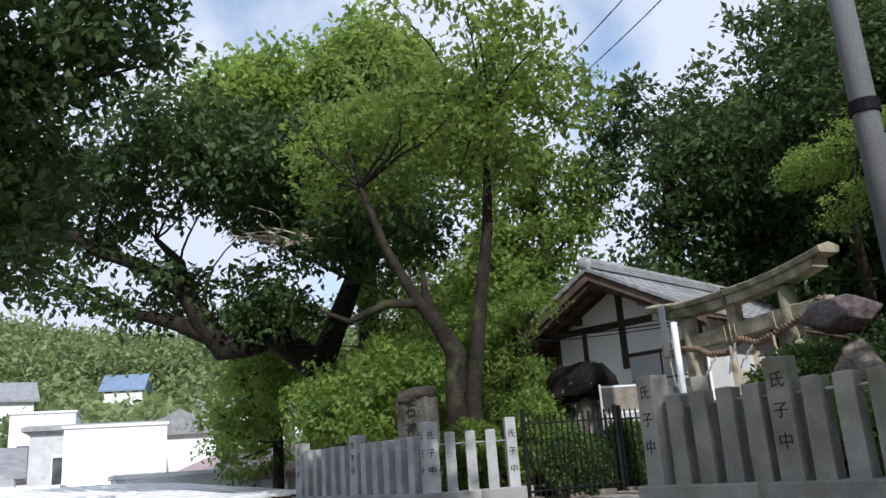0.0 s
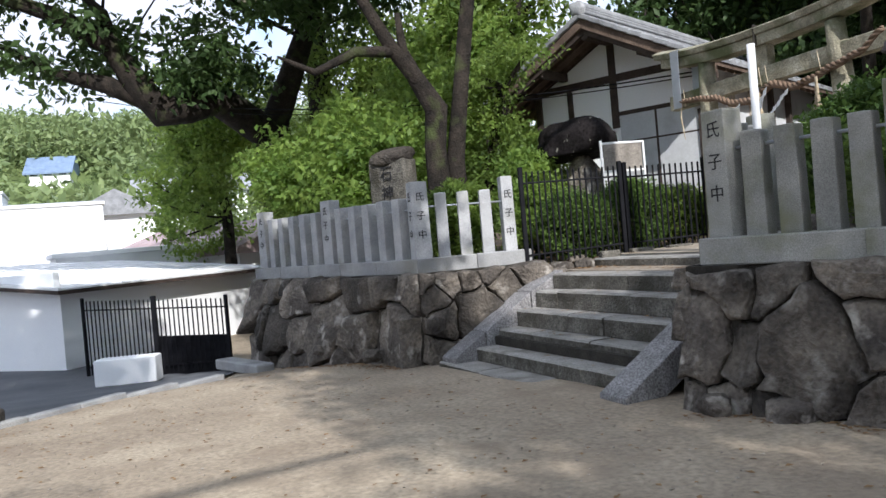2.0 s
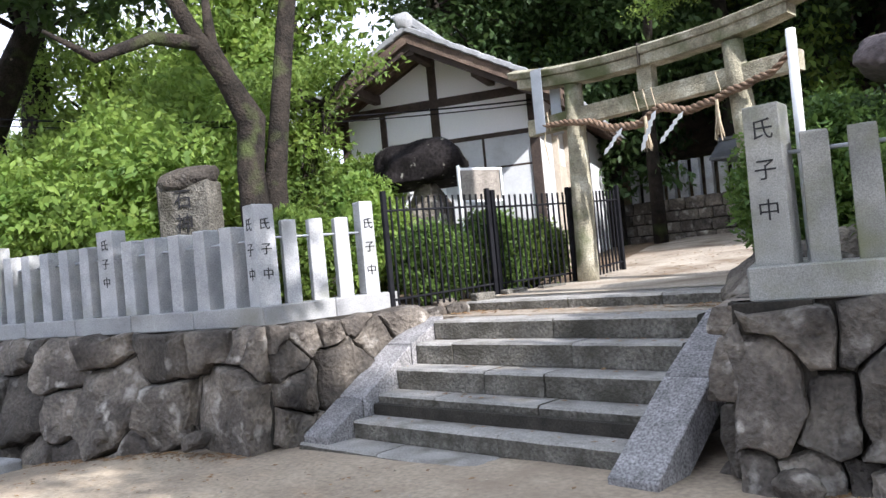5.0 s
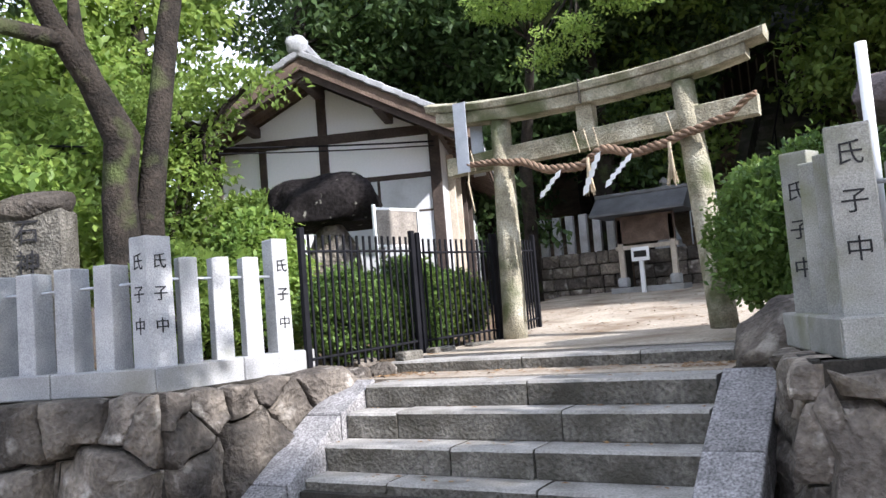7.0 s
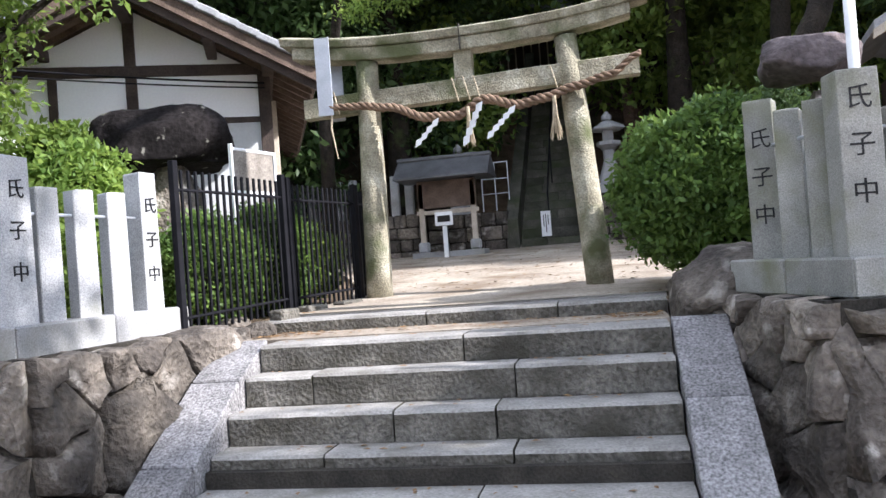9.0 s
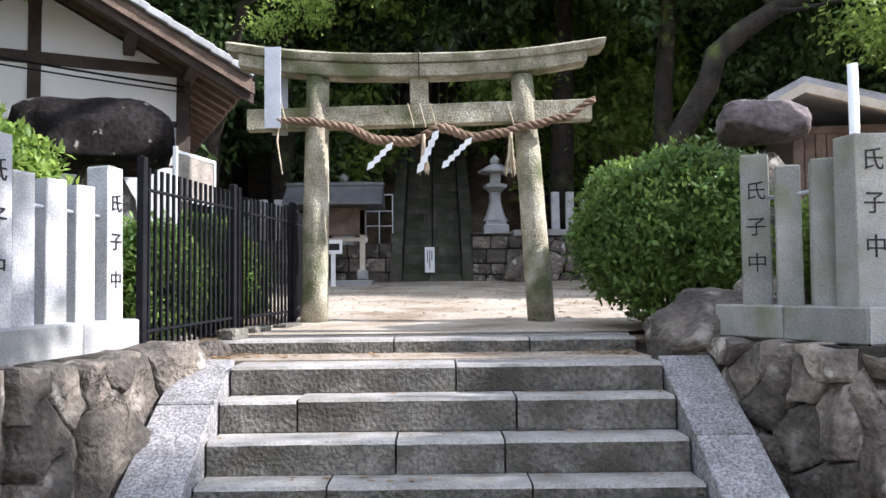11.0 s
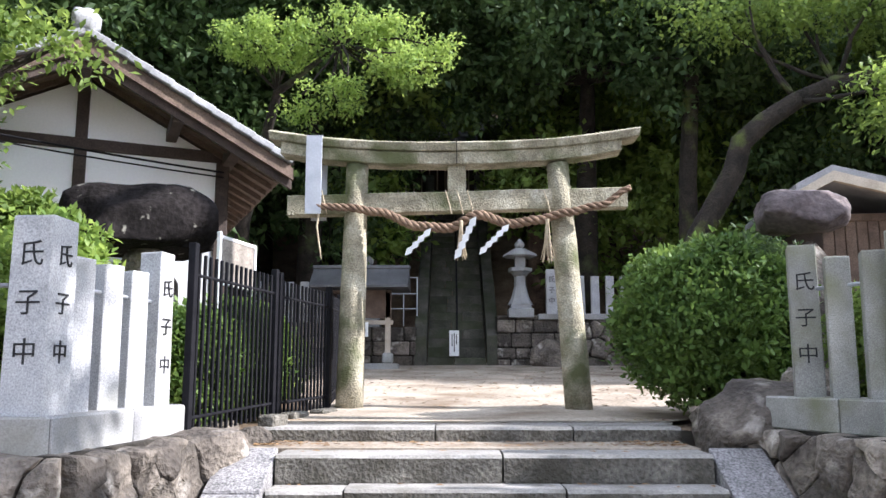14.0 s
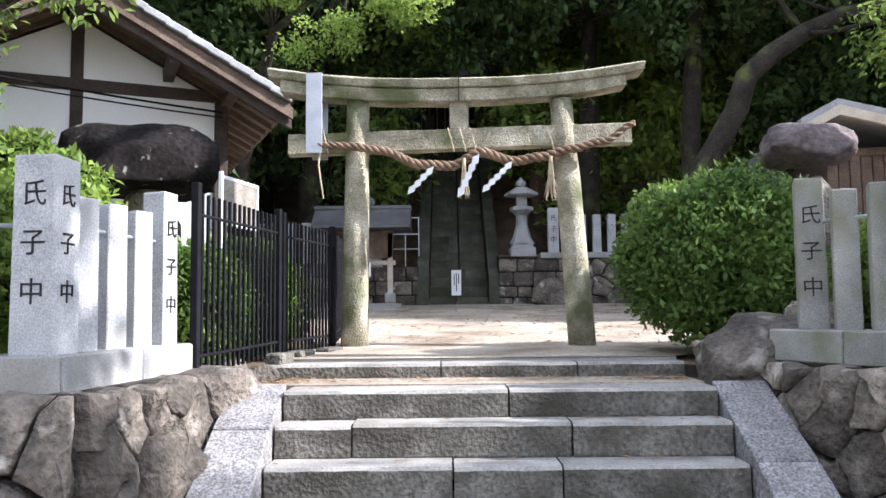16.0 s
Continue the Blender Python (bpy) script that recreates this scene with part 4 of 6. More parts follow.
# ---- iron fence with its planting ----
def iron_run(name, a, b, z0, z1, bars, label):
    t = thing(name, Matrix.Identity(4), label, "iron fence", "iron fence panels")
    A, B = Vector(a), Vector(b)
    d = (B - A).normalized()
    ang = math.degrees(math.atan2(d.y, d.x))
    for p, zz in ((A, z0[0]), (B, z0[1])):
        top = z1[0] if p is A else z1[1]
        part("post", box(-0.026, 0.026, -0.026, 0.026, 0, top - zz + 0.06, 0.004), IRON, t, m=yaw(p.x, p.y, zz, ang))
    for f in (0.12, 0.88):
        pa, pb = (*A, z0[0] + (z1[0] - z0[0]) * f), (*B, z0[1] + (z1[1] - z0[1]) * f)
        part("rail", tube([pa, pb], 0.013, 6), IRON, t)
    for k in range(1, bars):
        s = k / bars
        p = A.lerp(B, s)
        zl, zh = z0[0] + (z0[1] - z0[0]) * s, z1[0] + (z1[1] - z1[0]) * s
        part("bar", box(-0.0105, 0.0105, -0.0105, 0.0105, 0.03, zh - zl, 0.003), IRON, t, m=yaw(p.x, p.y, zl, ang))
    return t


iron_run("iron_fence", (-11.19, 5.56), (-10.95, 6.93), (0.78, 0.83), (2.0, 2.0), 17, "black painted iron bar fence along the path")
iron_run("iron_fence", (-10.925, 6.99), (-10.68, 8.12), (0.83, 0.86), (1.98, 1.98), 14, "black painted iron bar fence beside the gate pillar")
iron_run("iron_fence", (-10.68, 8.18), (-10.75, 9.35), (0.86, 0.93), (1.98, 2.02), 13, "black iron bar fence behind the gate pillar")
for k, (x, y, w) in enumerate(((-10.78, 7.05, 0.3), (-10.62, 7.55, 0.34), (-10.86, 6.6, 0.26))):
    tagged(part("edging_stone", box(-w / 2, w / 2, -0.07, 0.07, 0, 0.1, 0.015), STEP, m=yaw(x, y, 0.80, 78)), "short stone edging block at the fence foot", "stone block", "edging stones")


def bush(name, x, y, z, rx, ry, rz, count, per, leaf, mat, seed, label, flat=0.7):
    t = thing(name, yaw(x, y, z), label, "bush")
    rng = random.Random(seed)
    cs = []
    for _ in range(count):
        d = Vector((rng.gauss(0, 1), rng.gauss(0, 1), abs(rng.gauss(0, 1)) if rng.random() < 0.68 else -1.1 * rng.random())).normalized()
        k = rng.uniform(0.72, 1.0) * (0.93 + 0.14 * noise.noise(d * 2.5 + Vector((seed, 0, 0))))
        cs.append((d.x * rx * k, d.y * ry * k, rz * 0.75 + d.z * rz * k * (0.95 if d.z > 0 else 0.95), rng.uniform(0.09, 0.17)))
    bm = bmesh.new()
    for k in range(9):
        c = rng.choice(cs)
        limb(bm, (rng.uniform(-0.1, 0.1), rng.uniform(-0.1, 0.1), -0.05), (c[0] * 0.8, c[1] * 0.8, c[2] * 0.9), 0.022, 0.006, rng, 0.15, 5, 6)
    part("stem", bm, BARK, t, smooth=True)
    leaf_cloud("foliage", cs, per, leaf, mat, t, seed, 0.5, flat, -0.2)
    return t


bush("clipped_bush", -7.30, 7.15, 0.96, 0.84, 0.78, 0.82, 1050, 40, 0.062, LEAF_BUSH, 5, "round clipped azalea bush of small fresh green leaves")
bush("hedge_bush", -6.72, 7.75, 0.95, 0.6, 0.55, 0.98, 300, 40, 0.06, LEAF_DARK, 8, "darker loose shrub behind the clipped bush")
bush("hedge_bush", -6.98, 7.02, 0.95, 0.42, 0.36, 0.80, 240, 36, 0.06, LEAF_DARK, 28, "dark loose shrub between the clipped bush and the reddish rock")
bush("hedge_bush", -6.3, 6.1, 0.95, 0.55, 0.5, 0.55, 300, 38, 0.055, LEAF, 18, "low green shrub behind the granite fence")
bush("fence_bush", -11.45, 6.45, 0.85, 0.36, 0.5, 0.52, 340, 38, 0.05, LEAF_BUSH, 11, "azalea shrub pressed against the iron fence")
bush("fence_bush", -11.35, 7.35, 0.85, 0.45, 0.55, 0.6, 420, 38, 0.05, LEAF_BUSH, 12, "azalea shrub behind the iron fence")
bush("fence_bush", -11.4, 8.2, 0.9, 0.5, 0.5, 0.5, 300, 38, 0.055, LEAF, 13, "dark shrub behind the iron fence")
bush("garden_shrub", -12.6, 6.5, 0.85, 0.55, 0.5, 1.0, 300, 36, 0.075, FERN, 14, "young leafy shrub in front of the white house")
bush("garden_shrub", -13.3, 7.2, 0.85, 0.6, 0.5, 1.2, 300, 36, 0.08, LEAF, 15, "green shrub beside the white house")
bush("garden_shrub", -12.3, 5.2, 0.85, 0.5, 0.5, 0.7, 260, 36, 0.07, LEAF, 16, "green shrub behind the granite fence")
bush("garden_shrub", -14.6, 4.75, 0.8, 0.8, 0.7, 0.75, 380, 36, 0.08, FERN, 17, "fresh green shrub behind the granite fence")
bush("garden_shrub", -16.2, 5.4, 0.8, 1.0, 0.9, 0.9, 480, 36, 0.09, FERN, 19, "sunlit green shrub behind the granite fence")

# dark stone on its plinth, as a monument
loose_rock("monument_rock", -12.2, 7.2, 2.42, 0.74, 0.46, 0.44, 4.4, ROCK_DARK, "humped black rock laid flat on a stone pedestal", 24, 4, 0.2, -4, 0.36)
ped = loose_rock("pedestal_rock", -12.15, 7.2, 1.52, 0.34, 0.30, 0.92, 6.6, ROCK, "upright grey stone pedestal under the black rock", 10, 3, 0.12)
loose_rock("monument_rock", -6.58, 6.92, 2.54, 0.41, 0.34, 0.21, 8.8, ROCK_RED, "rounded reddish-grey rock laid on a stone pedestal", -10, 4, 0.16, 5)
loose_rock("pedestal_rock", -6.55, 6.9, 1.55, 0.30, 0.28, 0.88, 3.6, ROCK, "upright brown stone pedestal under the reddish rock", 30, 3, 0.12)

# board in a white frame
bd = thing("notice_board", yaw(-11.38, 7.34, 0.85, 76), "grey notice board in a white metal frame", "notice board")
part("panel", box(-0.28, 0.28, -0.012, 0.012, 1.13, 1.49, 0.003), TIMBER_GREY, bd, "plain weathered grey-brown panel")
for nm, x0, x1, z0, z1 in (("frame_rail", -0.30, 0.30, 1.49, 1.52), ("frame_rail", -0.30, 0.30, 1.10, 1.13), ("leg", -0.325, -0.295, 0, 1.55), ("leg", 0.295, 0.325, 0, 1.52)):
    part(nm, box(x0, x1, -0.018, 0.018, z0, z1, 0.004), WHITE, bd)

# inscribed stone behind the fence
mono = thing("stone_monument", yaw(-13.97, 4.92, 0.8, 30), "grey stone tablet with a cap and dark characters", "stone monument")
bm = bmesh.new()
box(-0.36, 0.36, -0.17, 0.17, 0, 1.72, 0.03, bm)
for v in bm.verts:
    v.co += Vector((noise.noise(v.co * 3), noise.noise(v.co * 3 + Vector((4, 0, 0))), 0)) * 0.02
part("tablet", bm, STEP, mono)
part("cap", boulder(0.44, 0.27, 0.17, 9.1, 3, 0.14), ROCK, mono, smooth=True, m=yaw(0, 0, 1.76))
for ch, z in (("\u77f3", 1.50), ("\u795e", 1.20)):
    letters(ch, 0.25, mono, pose(0.02, -0.192, z, 90), label="dark carved character")

# ---- white plastered house ----
HO = pose(-13.62, 9.0, -0.07, 0, 0, math.degrees(math.atan2(0.407, 0.914)))   # x along the gable, -y to the front
house = thing("house", HO, "white plastered timber-framed house with a grey tiled gable roof", "house")
HW, HD = 1.60, 6.0
WZ, EZ = 0.7, 3.72
bm = bmesh.new()
gz = 4.56
out = [(-HW, WZ), (HW, WZ), (HW, EZ), (0, gz), (-HW, EZ)]
f = [bm.verts.new((x, 0.0, z)) for x, z in out]
b = [bm.verts.new((x, 0.14, z)) for x, z in out]
bm.faces.new(f)
bm.faces.new(b[::-1])
for i in range(5):
    j = (i + 1) % 5
    bm.faces.new((f[j], f[i], b[i], b[j]))
bmesh.ops.recalc_face_normals(bm, faces=bm.faces[:])
part("front_wall", bm, PLASTER, house, "bright white plaster gable wall")
part("left_wall", box(-HW, -HW + 0.14, 0.15, HD, WZ, EZ), PLASTER, house, "white plaster side wall")
# same plaster in grey: the side wall's shade is in the colour
part("right_wall", box(HW - 0.14, HW, 0.15, HD, WZ, EZ), PLASTER_GREY, house, "white plaster side wall with its shade painted grey")
part("back_wall", box(-HW, HW, HD, HD + 0.14, WZ, EZ), PLASTER, house)
for nm, x0, x1, z0, z1, pr in (("beam", -HW - 0.04, HW + 0.04, 3.74, 3.87, 0.045), ("post", -0.065, 0.065, 2.95, 4.50, 0.04), ("post", HW - 0.13, HW + 0.02, WZ, 3.74, 0.04), ("post", -HW - 0.02, -HW + 0.11, WZ, 3.74, 0.04), ("post", -0.93, -0.83, 2.9, 3.74, 0.035), ("rail", 0.065, HW - 0.13, 3.15, 3.22, 0.03), ("post", 0.72, 0.76, 1.6, 3.15, 0.02), ("rail", 0.1, HW - 0.13, 2.68, 2.71, 0.018), ("rail", -HW + 0.1, HW - 0.13, 1.62, 1.70, 0.03)):
    part(nm, box(x0, x1, -pr, 0.01, z0, z1, 0.006), TIMBER, house, "dark stained timber")
# panel greyed to hold the shadow on the lower wall
part("lower_panel", box(0.075, HW - 0.135, -0.012, 0.004, 1.7, 3.15), PLASTER_GREY, house, "weathered plaster panel with its shade greyed in")
part("skirting", box(-HW + 0.1, HW - 0.13, -0.02, 0.004, 0.7, 1.62), TIMBER_BROWN, house, "brown board skirting")
# roof: two slopes with real tile rows, verge boards, rafters and a ridge
RS = 0.535
EV = 2.16           # half width at the eaves
FR = -0.95          # front verge
RZ = 4.80
for sgn, nm in ((1, "roof_slope"), (-1, "roof_slope")):
    bm = bmesh.new()
    th = 0.09
    pr = [(0, RZ - 0.14), (sgn * EV, RZ - 0.14 - EV * RS), (sgn * EV, RZ - 0.14 - EV * RS + th), (0, RZ - 0.14 + th)]
    a = [bm.verts.new((x, FR + 0.02, z)) for x, z in pr]
    c = [bm.verts.new((x, HD + 0.6, z)) for x, z in pr]
    bm.faces.new(a)
    bm.faces.new(c[::-1])
    for i in range(4):
        j = (i + 1) % 4
        bm.faces.new((a[j], a[i], c[i], c[j]))
    bmesh.ops.recalc_face_normals(bm, faces=bm.faces[:])
    roof = part(nm, bm, TIMBER_BROWN, house, "brown roof boarding")
    ln = math.hypot(EV, EV * RS)
    ang = math.degrees(math.atan(RS))
    # tile rows run down the slope
    rows = 26
    for k in range(rows):
        yy = FR + (HD + 0.6 - FR) * k / rows
        bm = bmesh.new()
        n = 10
        wv = (HD + 0.6 - FR) / rows
        for i in range(n):
            s0, s1 = i / n * ln, (i + 1) / n * ln + 0.03
            pts = []
            for j in range(7):
                t = j / 6
                h = 0.035 * math.sin(math.pi * t) if t < 1 else 0
                pts.append((t * wv, h))
            lo = [bm.verts.new((sgn * (s0 * math.cos(radians(ang))), yy + p, RZ - 0.045 - s0 * math.sin(radians(ang)) + h)) for p, h in pts]
            hi = [bm.verts.new((sgn * (s1 * math.cos(radians(ang))), yy + p, RZ - 0.045 - s1 * math.sin(radians(ang)) + h + 0.024)) for p, h in pts]
            en = [bm.verts.new((sgn * (s1 * math.cos(radians(ang))), yy + p, RZ - 0.06 - s1 * math.sin(radians(ang)))) for p, h in pts]
            for j in range(6):
                bm.faces.new((lo[j], lo[j + 1], hi[j + 1], hi[j]) if sgn < 0 else (lo[j + 1], lo[j], hi[j], hi[j + 1]))
                bm.faces.new((hi[j], hi[j + 1], en[j + 1], en[j]) if sgn < 0 else (hi[j + 1], hi[j], en[j], en[j + 1]))
        part("tile_course", bm, TILE, roof)
    # verge tiles, stepped down the edge
    for k in range(10):
        s = ln * (k + 0.5) / 10
        part("verge_tile", box(-ln / 20 - 0.012, ln / 20 + 0.012, -0.09, 0.07, -0.05, 0.03, 0.012), TILE, roof, m=pose(sgn * s * math.cos(radians(ang)), FR + 0.04, RZ - 0.03 - s * math.sin(radians(ang)), 0, sgn * (ang - 3), 0))
    # verge boards and rafters
    for y0, y1, dz, hh, mm in ((FR, FR + 0.05, -0.12, 0.13, TIMBER_BROWN), (FR + 0.07, FR + 0.12, -0.22, 0.12, TIMBER)):
        bm = bmesh.new()
        pr = [(0, RZ + dz - hh), (sgn * (EV + 0.02), RZ + dz - hh - EV * RS), (sgn * (EV + 0.02), RZ + dz - EV * RS), (0, RZ + dz)]
        a = [bm.verts.new((x, y0, z)) for x, z in pr]
        c = [bm.verts.new((x, y1, z)) for x, z in pr]
        bm.faces.new(a)
        bm.faces.new(c[::-1])
        for i in range(4):
            j = (i + 1) % 4
            bm.faces.new((a[j], a[i], c[i], c[j]))
        bmesh.ops.recalc_face_normals(bm, faces=bm.faces[:])
        part("verge_board", bm, mm, roof)
    for k in range(22):
        yy = FR + 0.2 + (HD + 0.2 - FR) * k / 21
        x0 = HW * 0.98 if yy > -0.05 else 0.0
        bm = bmesh.new()
        pr = [(sgn * x0, RZ - 0.21 - x0 * RS), (sgn * (EV - 0.04), RZ - 0.21 - (EV - 0.04) * RS), (sgn * (EV - 0.04), RZ - 0.14 - (EV - 0.04) * RS), (sgn * x0, RZ - 0.14 - x0 * RS)]
        a = [bm.verts.new((x, yy, z)) for x, z in pr]
        c = [bm.verts.new((x, yy + 0.05, z)) for x, z in pr]
        bm.faces.new(a)
        bm.faces.new(c[::-1])
        for i in range(4):
            j = (i + 1) % 4
            bm.faces.new((a[j], a[i], c[i], c[j]))
        bmesh.ops.recalc_face_normals(bm, faces=bm.faces[:])
        part("rafter", bm, TIMBER_BROWN, roof)
    part("purlin", box(sgn * 0.95 - 0.06, sgn * 0.95 + 0.06, FR + 0.12, 0, RZ - 0.36 - 0.95 * RS, RZ - 0.22 - 0.95 * RS, 0.01), TIMBER, roof)
    part("purlin", box(sgn * HW - 0.07, sgn * HW + 0.07, FR + 0.12, HD, 3.70, 3.84, 0.01), TIMBER, roof)
part("ridge_beam", box(-0.07, 0.07, FR + 0.1, 0.05, RZ - 0.42, RZ - 0.24, 0.01), TIMBER, house)
bm = bmesh.new()
for k, (w, z0) in enumerate(((0.13, 0.0), (0.115, 0.05), (0.10, 0.10))):
    box(-w, w, FR - 0.02, HD + 0.6, RZ - 0.03 + z0, RZ + 0.015 + z0, 0.01, bm)
tube([(0, FR - 0.02, RZ + 0.12), (0, HD + 0.6, RZ + 0.12)], 0.075, 10, bm)
part("ridge", bm, TILE, house, "stacked grey ridge tiles")
part("ridge_end_tile", boulder(0.17, 0.06, 0.15, 2.8, 3, 0.25), TILE, house, "carved grey ridge-end tile", smooth=True, m=pose(0, FR - 0.03, RZ + 0.06))
# side entrance under the deep eave
for k in range(4):
    y0 = 0.9 + k * 0.95
    part("side_post", box(HW, HW + 0.1, y0, y0 + 0.1, 0.85, 3.6, 0.008), TIMBER_PALE if k < 2 else TIMBER, house)
# thin dark sheet on the wall stands in for the doorway's deep shade
part("side_shade_panel", box(HW - 0.02, HW + 0.012, 2.0, 3.7, 0.9, 2.9), DARK_FIELD, house, "dark sheet painted for the deep shade of the doorway")
part("side_door", box(HW, HW + 0.03, 1.05, 1.8, 0.9, 2.75, 0.006), TIMBER_PALE, house, "pale sliding door")
meter = box(-0.72, -0.42, -0.22, 0.0, 2.45, 2.75, 0.05)
part("meter_box", meter, WHITE, house, "white rounded meter box")


# cables in front of the gable
def cable(name, a, b, sag, r, label, n=24):
    A, B = Vector(a), Vector(b)
    pts = [A.lerp(B, k / n) - Vector((0, 0, sag * 4 * (k / n) * (1 - k / n))) for k in range(n + 1)]
    return tagged(part(name, tube(pts, r, 6), IRON, smooth=True), label, "cable")


hm = HO
ca = hm @ Vector((HW - 0.05, -0.06, 3.62))
cable("power_cable", ca, (-24, 1.0, 5.6), 0.5, 0.012, "black service cable from the house corner")
cable("power_cable", ca + Vector((0, 0, -0.06)), (-24, 1.0, 5.45), 0.5, 0.009, "thin service cable from the house corner")


# ---- the far side of the court ----
def cy(x, y):
    return court_z(x, y)


# roofed board on two posts
sb = thing("roofed_board", yaw(-11.2, 15.6, court_z(-11.2, 15.6) + 0.03, 0), "small roofed wooden notice board on stone feet", "notice board")
part("base", box(-0.68, 0.72, -0.3, 0.3, -0.1, 0.07, 0.01), GRANITE_CURB, sb, "low stone base slab")
for x in (-0.5, 0.52):
    p = part("post", box(-0.05, 0.05, -0.05, 0.05, 0.07, 1.4, 0.006), TIMBER_PALE, sb, m=yaw(x, 0, 0))
    part("foot", box(-0.1, 0.1, -0.1, 0.1, 0.07, 0.27, 0.03), GRANITE, p)
part("board", box(-0.56, 0.58, -0.05, 0.05, 0.92, 1.45, 0.006), TIMBER_BROWN, sb, "reddish-brown board")
part("crosspiece", box(-0.6, 0.62, -0.04, 0.04, 0.8, 0.88, 0.005), TIMBER_PALE, sb)
bm = bmesh.new()
pr = [(-0.55, 1.46), (0.55, 1.46), (0.55, 1.50), (0.05, 1.86), (-0.05, 1.86), (-0.55, 1.50)]
a = [bm.verts.new((-0.9, y, z)) for y, z in pr]
c = [bm.verts.new((0.92, y, z)) for y, z in pr]
bm.faces.new(a)
bm.faces.new(c[::-1])
for i in range(6):
    j = (i + 1) % 6
    bm.faces.new((a[j], a[i], c[i], c[j]))
bmesh.ops.recalc_face_normals(bm, faces=bm.faces[:])
part("roof", bm, TILE_DARK, sb, "dark grey roof")
part("ridge", box(-0.92, 0.94, -0.08, 0.08, 1.85, 1.93, 0.02), TILE_DARK, sb)
sg = thing("small_sign", yaw(-11.17, 15.1, court_z(-11.1, 15.1)), "small white sign on a white post", "sign")
part("post", box(-0.04, 0.04, -0.03, 0.03, 0, 0.62, 0.004), WHITE, sg)
fr = part("panel", box(-0.17, 0.17, -0.05, -0.02, 0.6, 0.86, 0.006), WHITE, sg)
part("print", box(-0.12, 0.12, -0.056, -0.051, 0.67, 0.79), DARK_FIELD, fr, "dark printed field")


def lantern(x, y, z, h, label):
    t = thing("stone_lantern", yaw(x, y, z), label, "stone lantern", "stone lanterns")
    k = h / 1.6
    def ring(name, rows, sides=6):
        bm = bmesh.new()
        tube([(0, 0, zz * k) for zz, r in rows], [r * k for zz, r in rows], sides, bm)
        part(name, bm, GRANITE_CURB, t)
    ring("base", [(-0.05, 0.36), (0.12, 0.36), (0.14, 0.30), (0.22, 0.28)], 4)
    ring("shaft", [(0.22, 0.26), (0.35, 0.19), (0.6, 0.12), (0.8, 0.12), (0.84, 0.17)], 8)
    ring("platform", [(0.84, 0.14), (0.90, 0.25), (0.97, 0.25)])
    ring("firebox", [(0.97, 0.15), (1.20, 0.15)], 4)
    ring("roof", [(1.19, 0.30), (1.22, 0.36), (1.26, 0.34), (1.38, 0.12)])
    ring("finial", [(1.38, 0.06), (1.42, 0.10), (1.49, 0.10), (1.58, 0.02)], 8)
    return t


lantern(-8.05, 17.0, 2.38, 1.62, "grey stone lantern on a squared stone wall")
lantern(-11.25, 17.5, 2.1, 1.62, "grey stone lantern behind the roofed board")


def block_wall(name, x0, x1, y, z0, z1, seed, label):
    t = thing(name, Matrix.Identity(4), label, "stone wall", kind="structure")
    rng = random.Random(seed)
    part("backing", box(x0, x1, y + 0.06, y + 0.6, z0 - 0.3, z1 - 0.01), JOINT, t)
    z = z0
    while z < z1 - 0.05:
        h = min(rng.uniform(0.2, 0.32), z1 - z)
        x = x0
        while x < x1 - 0.05:
            w = min(rng.uniform(0.25, 0.5), x1 - x)
            part("stone", box(x + 0.01, x + w - 0.01, y - rng.uniform(0, 0.03), y + 0.2, z + 0.01, z + h - 0.008, 0.02), ROCK, t)
            x += w
        z += h
    return t


block_wall("court_wall_right", -8.55, -7.2, 16.85, 1.26, 2.38, 4, "squared grey stone wall under the lantern")
block_wall("court_wall_left", -11.9, -10.2, 16.9, 1.26, 2.15, 6, "squared grey stone wall beside the steep stairs")
block_wall("court_wall_far_left", -15, -11.9, 16.2, 1.2, 2.2, 7, "dark stone wall at the court's edge")
rock_wall("court_wall_far_right", (-7.2, 16.9), (-2, 16.6), 1.3, 2.3, 0.1, 0.5, 9, "boulder wall at the court's far side")
loose_rock("rock", -7.55, 16.5, 1.55, 0.42, 0.3, 0.36, 7.7, ROCK, "large grey boulder before the stone wall")
tagged(part("far_plinth", box(-7.7, -3.0, 16.75, 17.1, 2.28, 2.4, 0.01), GRANITE_CURB), "granite plinth of the court's far fence", "plinth", kind="structure")
post_thing("stone_post", -7.42, 16.9, 2.4, 0, 0.22, 0.2, 0.92, "granite post of the far fence with dark characters", (("front", 0.14, 0.7, 0.22),), "far fence posts")
for k in range(1, 14):
    post_thing("stone_post", -7.42 + 0.3 * k, 16.9, 2.4, 0, 0.17, 0.13, 0.78, "pale granite slat of the court's far fence", (), "far fence slats", category="stone post")
for k in range(9):
    post_thing("stone_post", -12.1 - 0.3 * k, 16.3, 2.2, 0, 0.17, 0.13, 0.80, "pale granite slat of the fence behind the board", (), "far left fence slats", category="stone post")

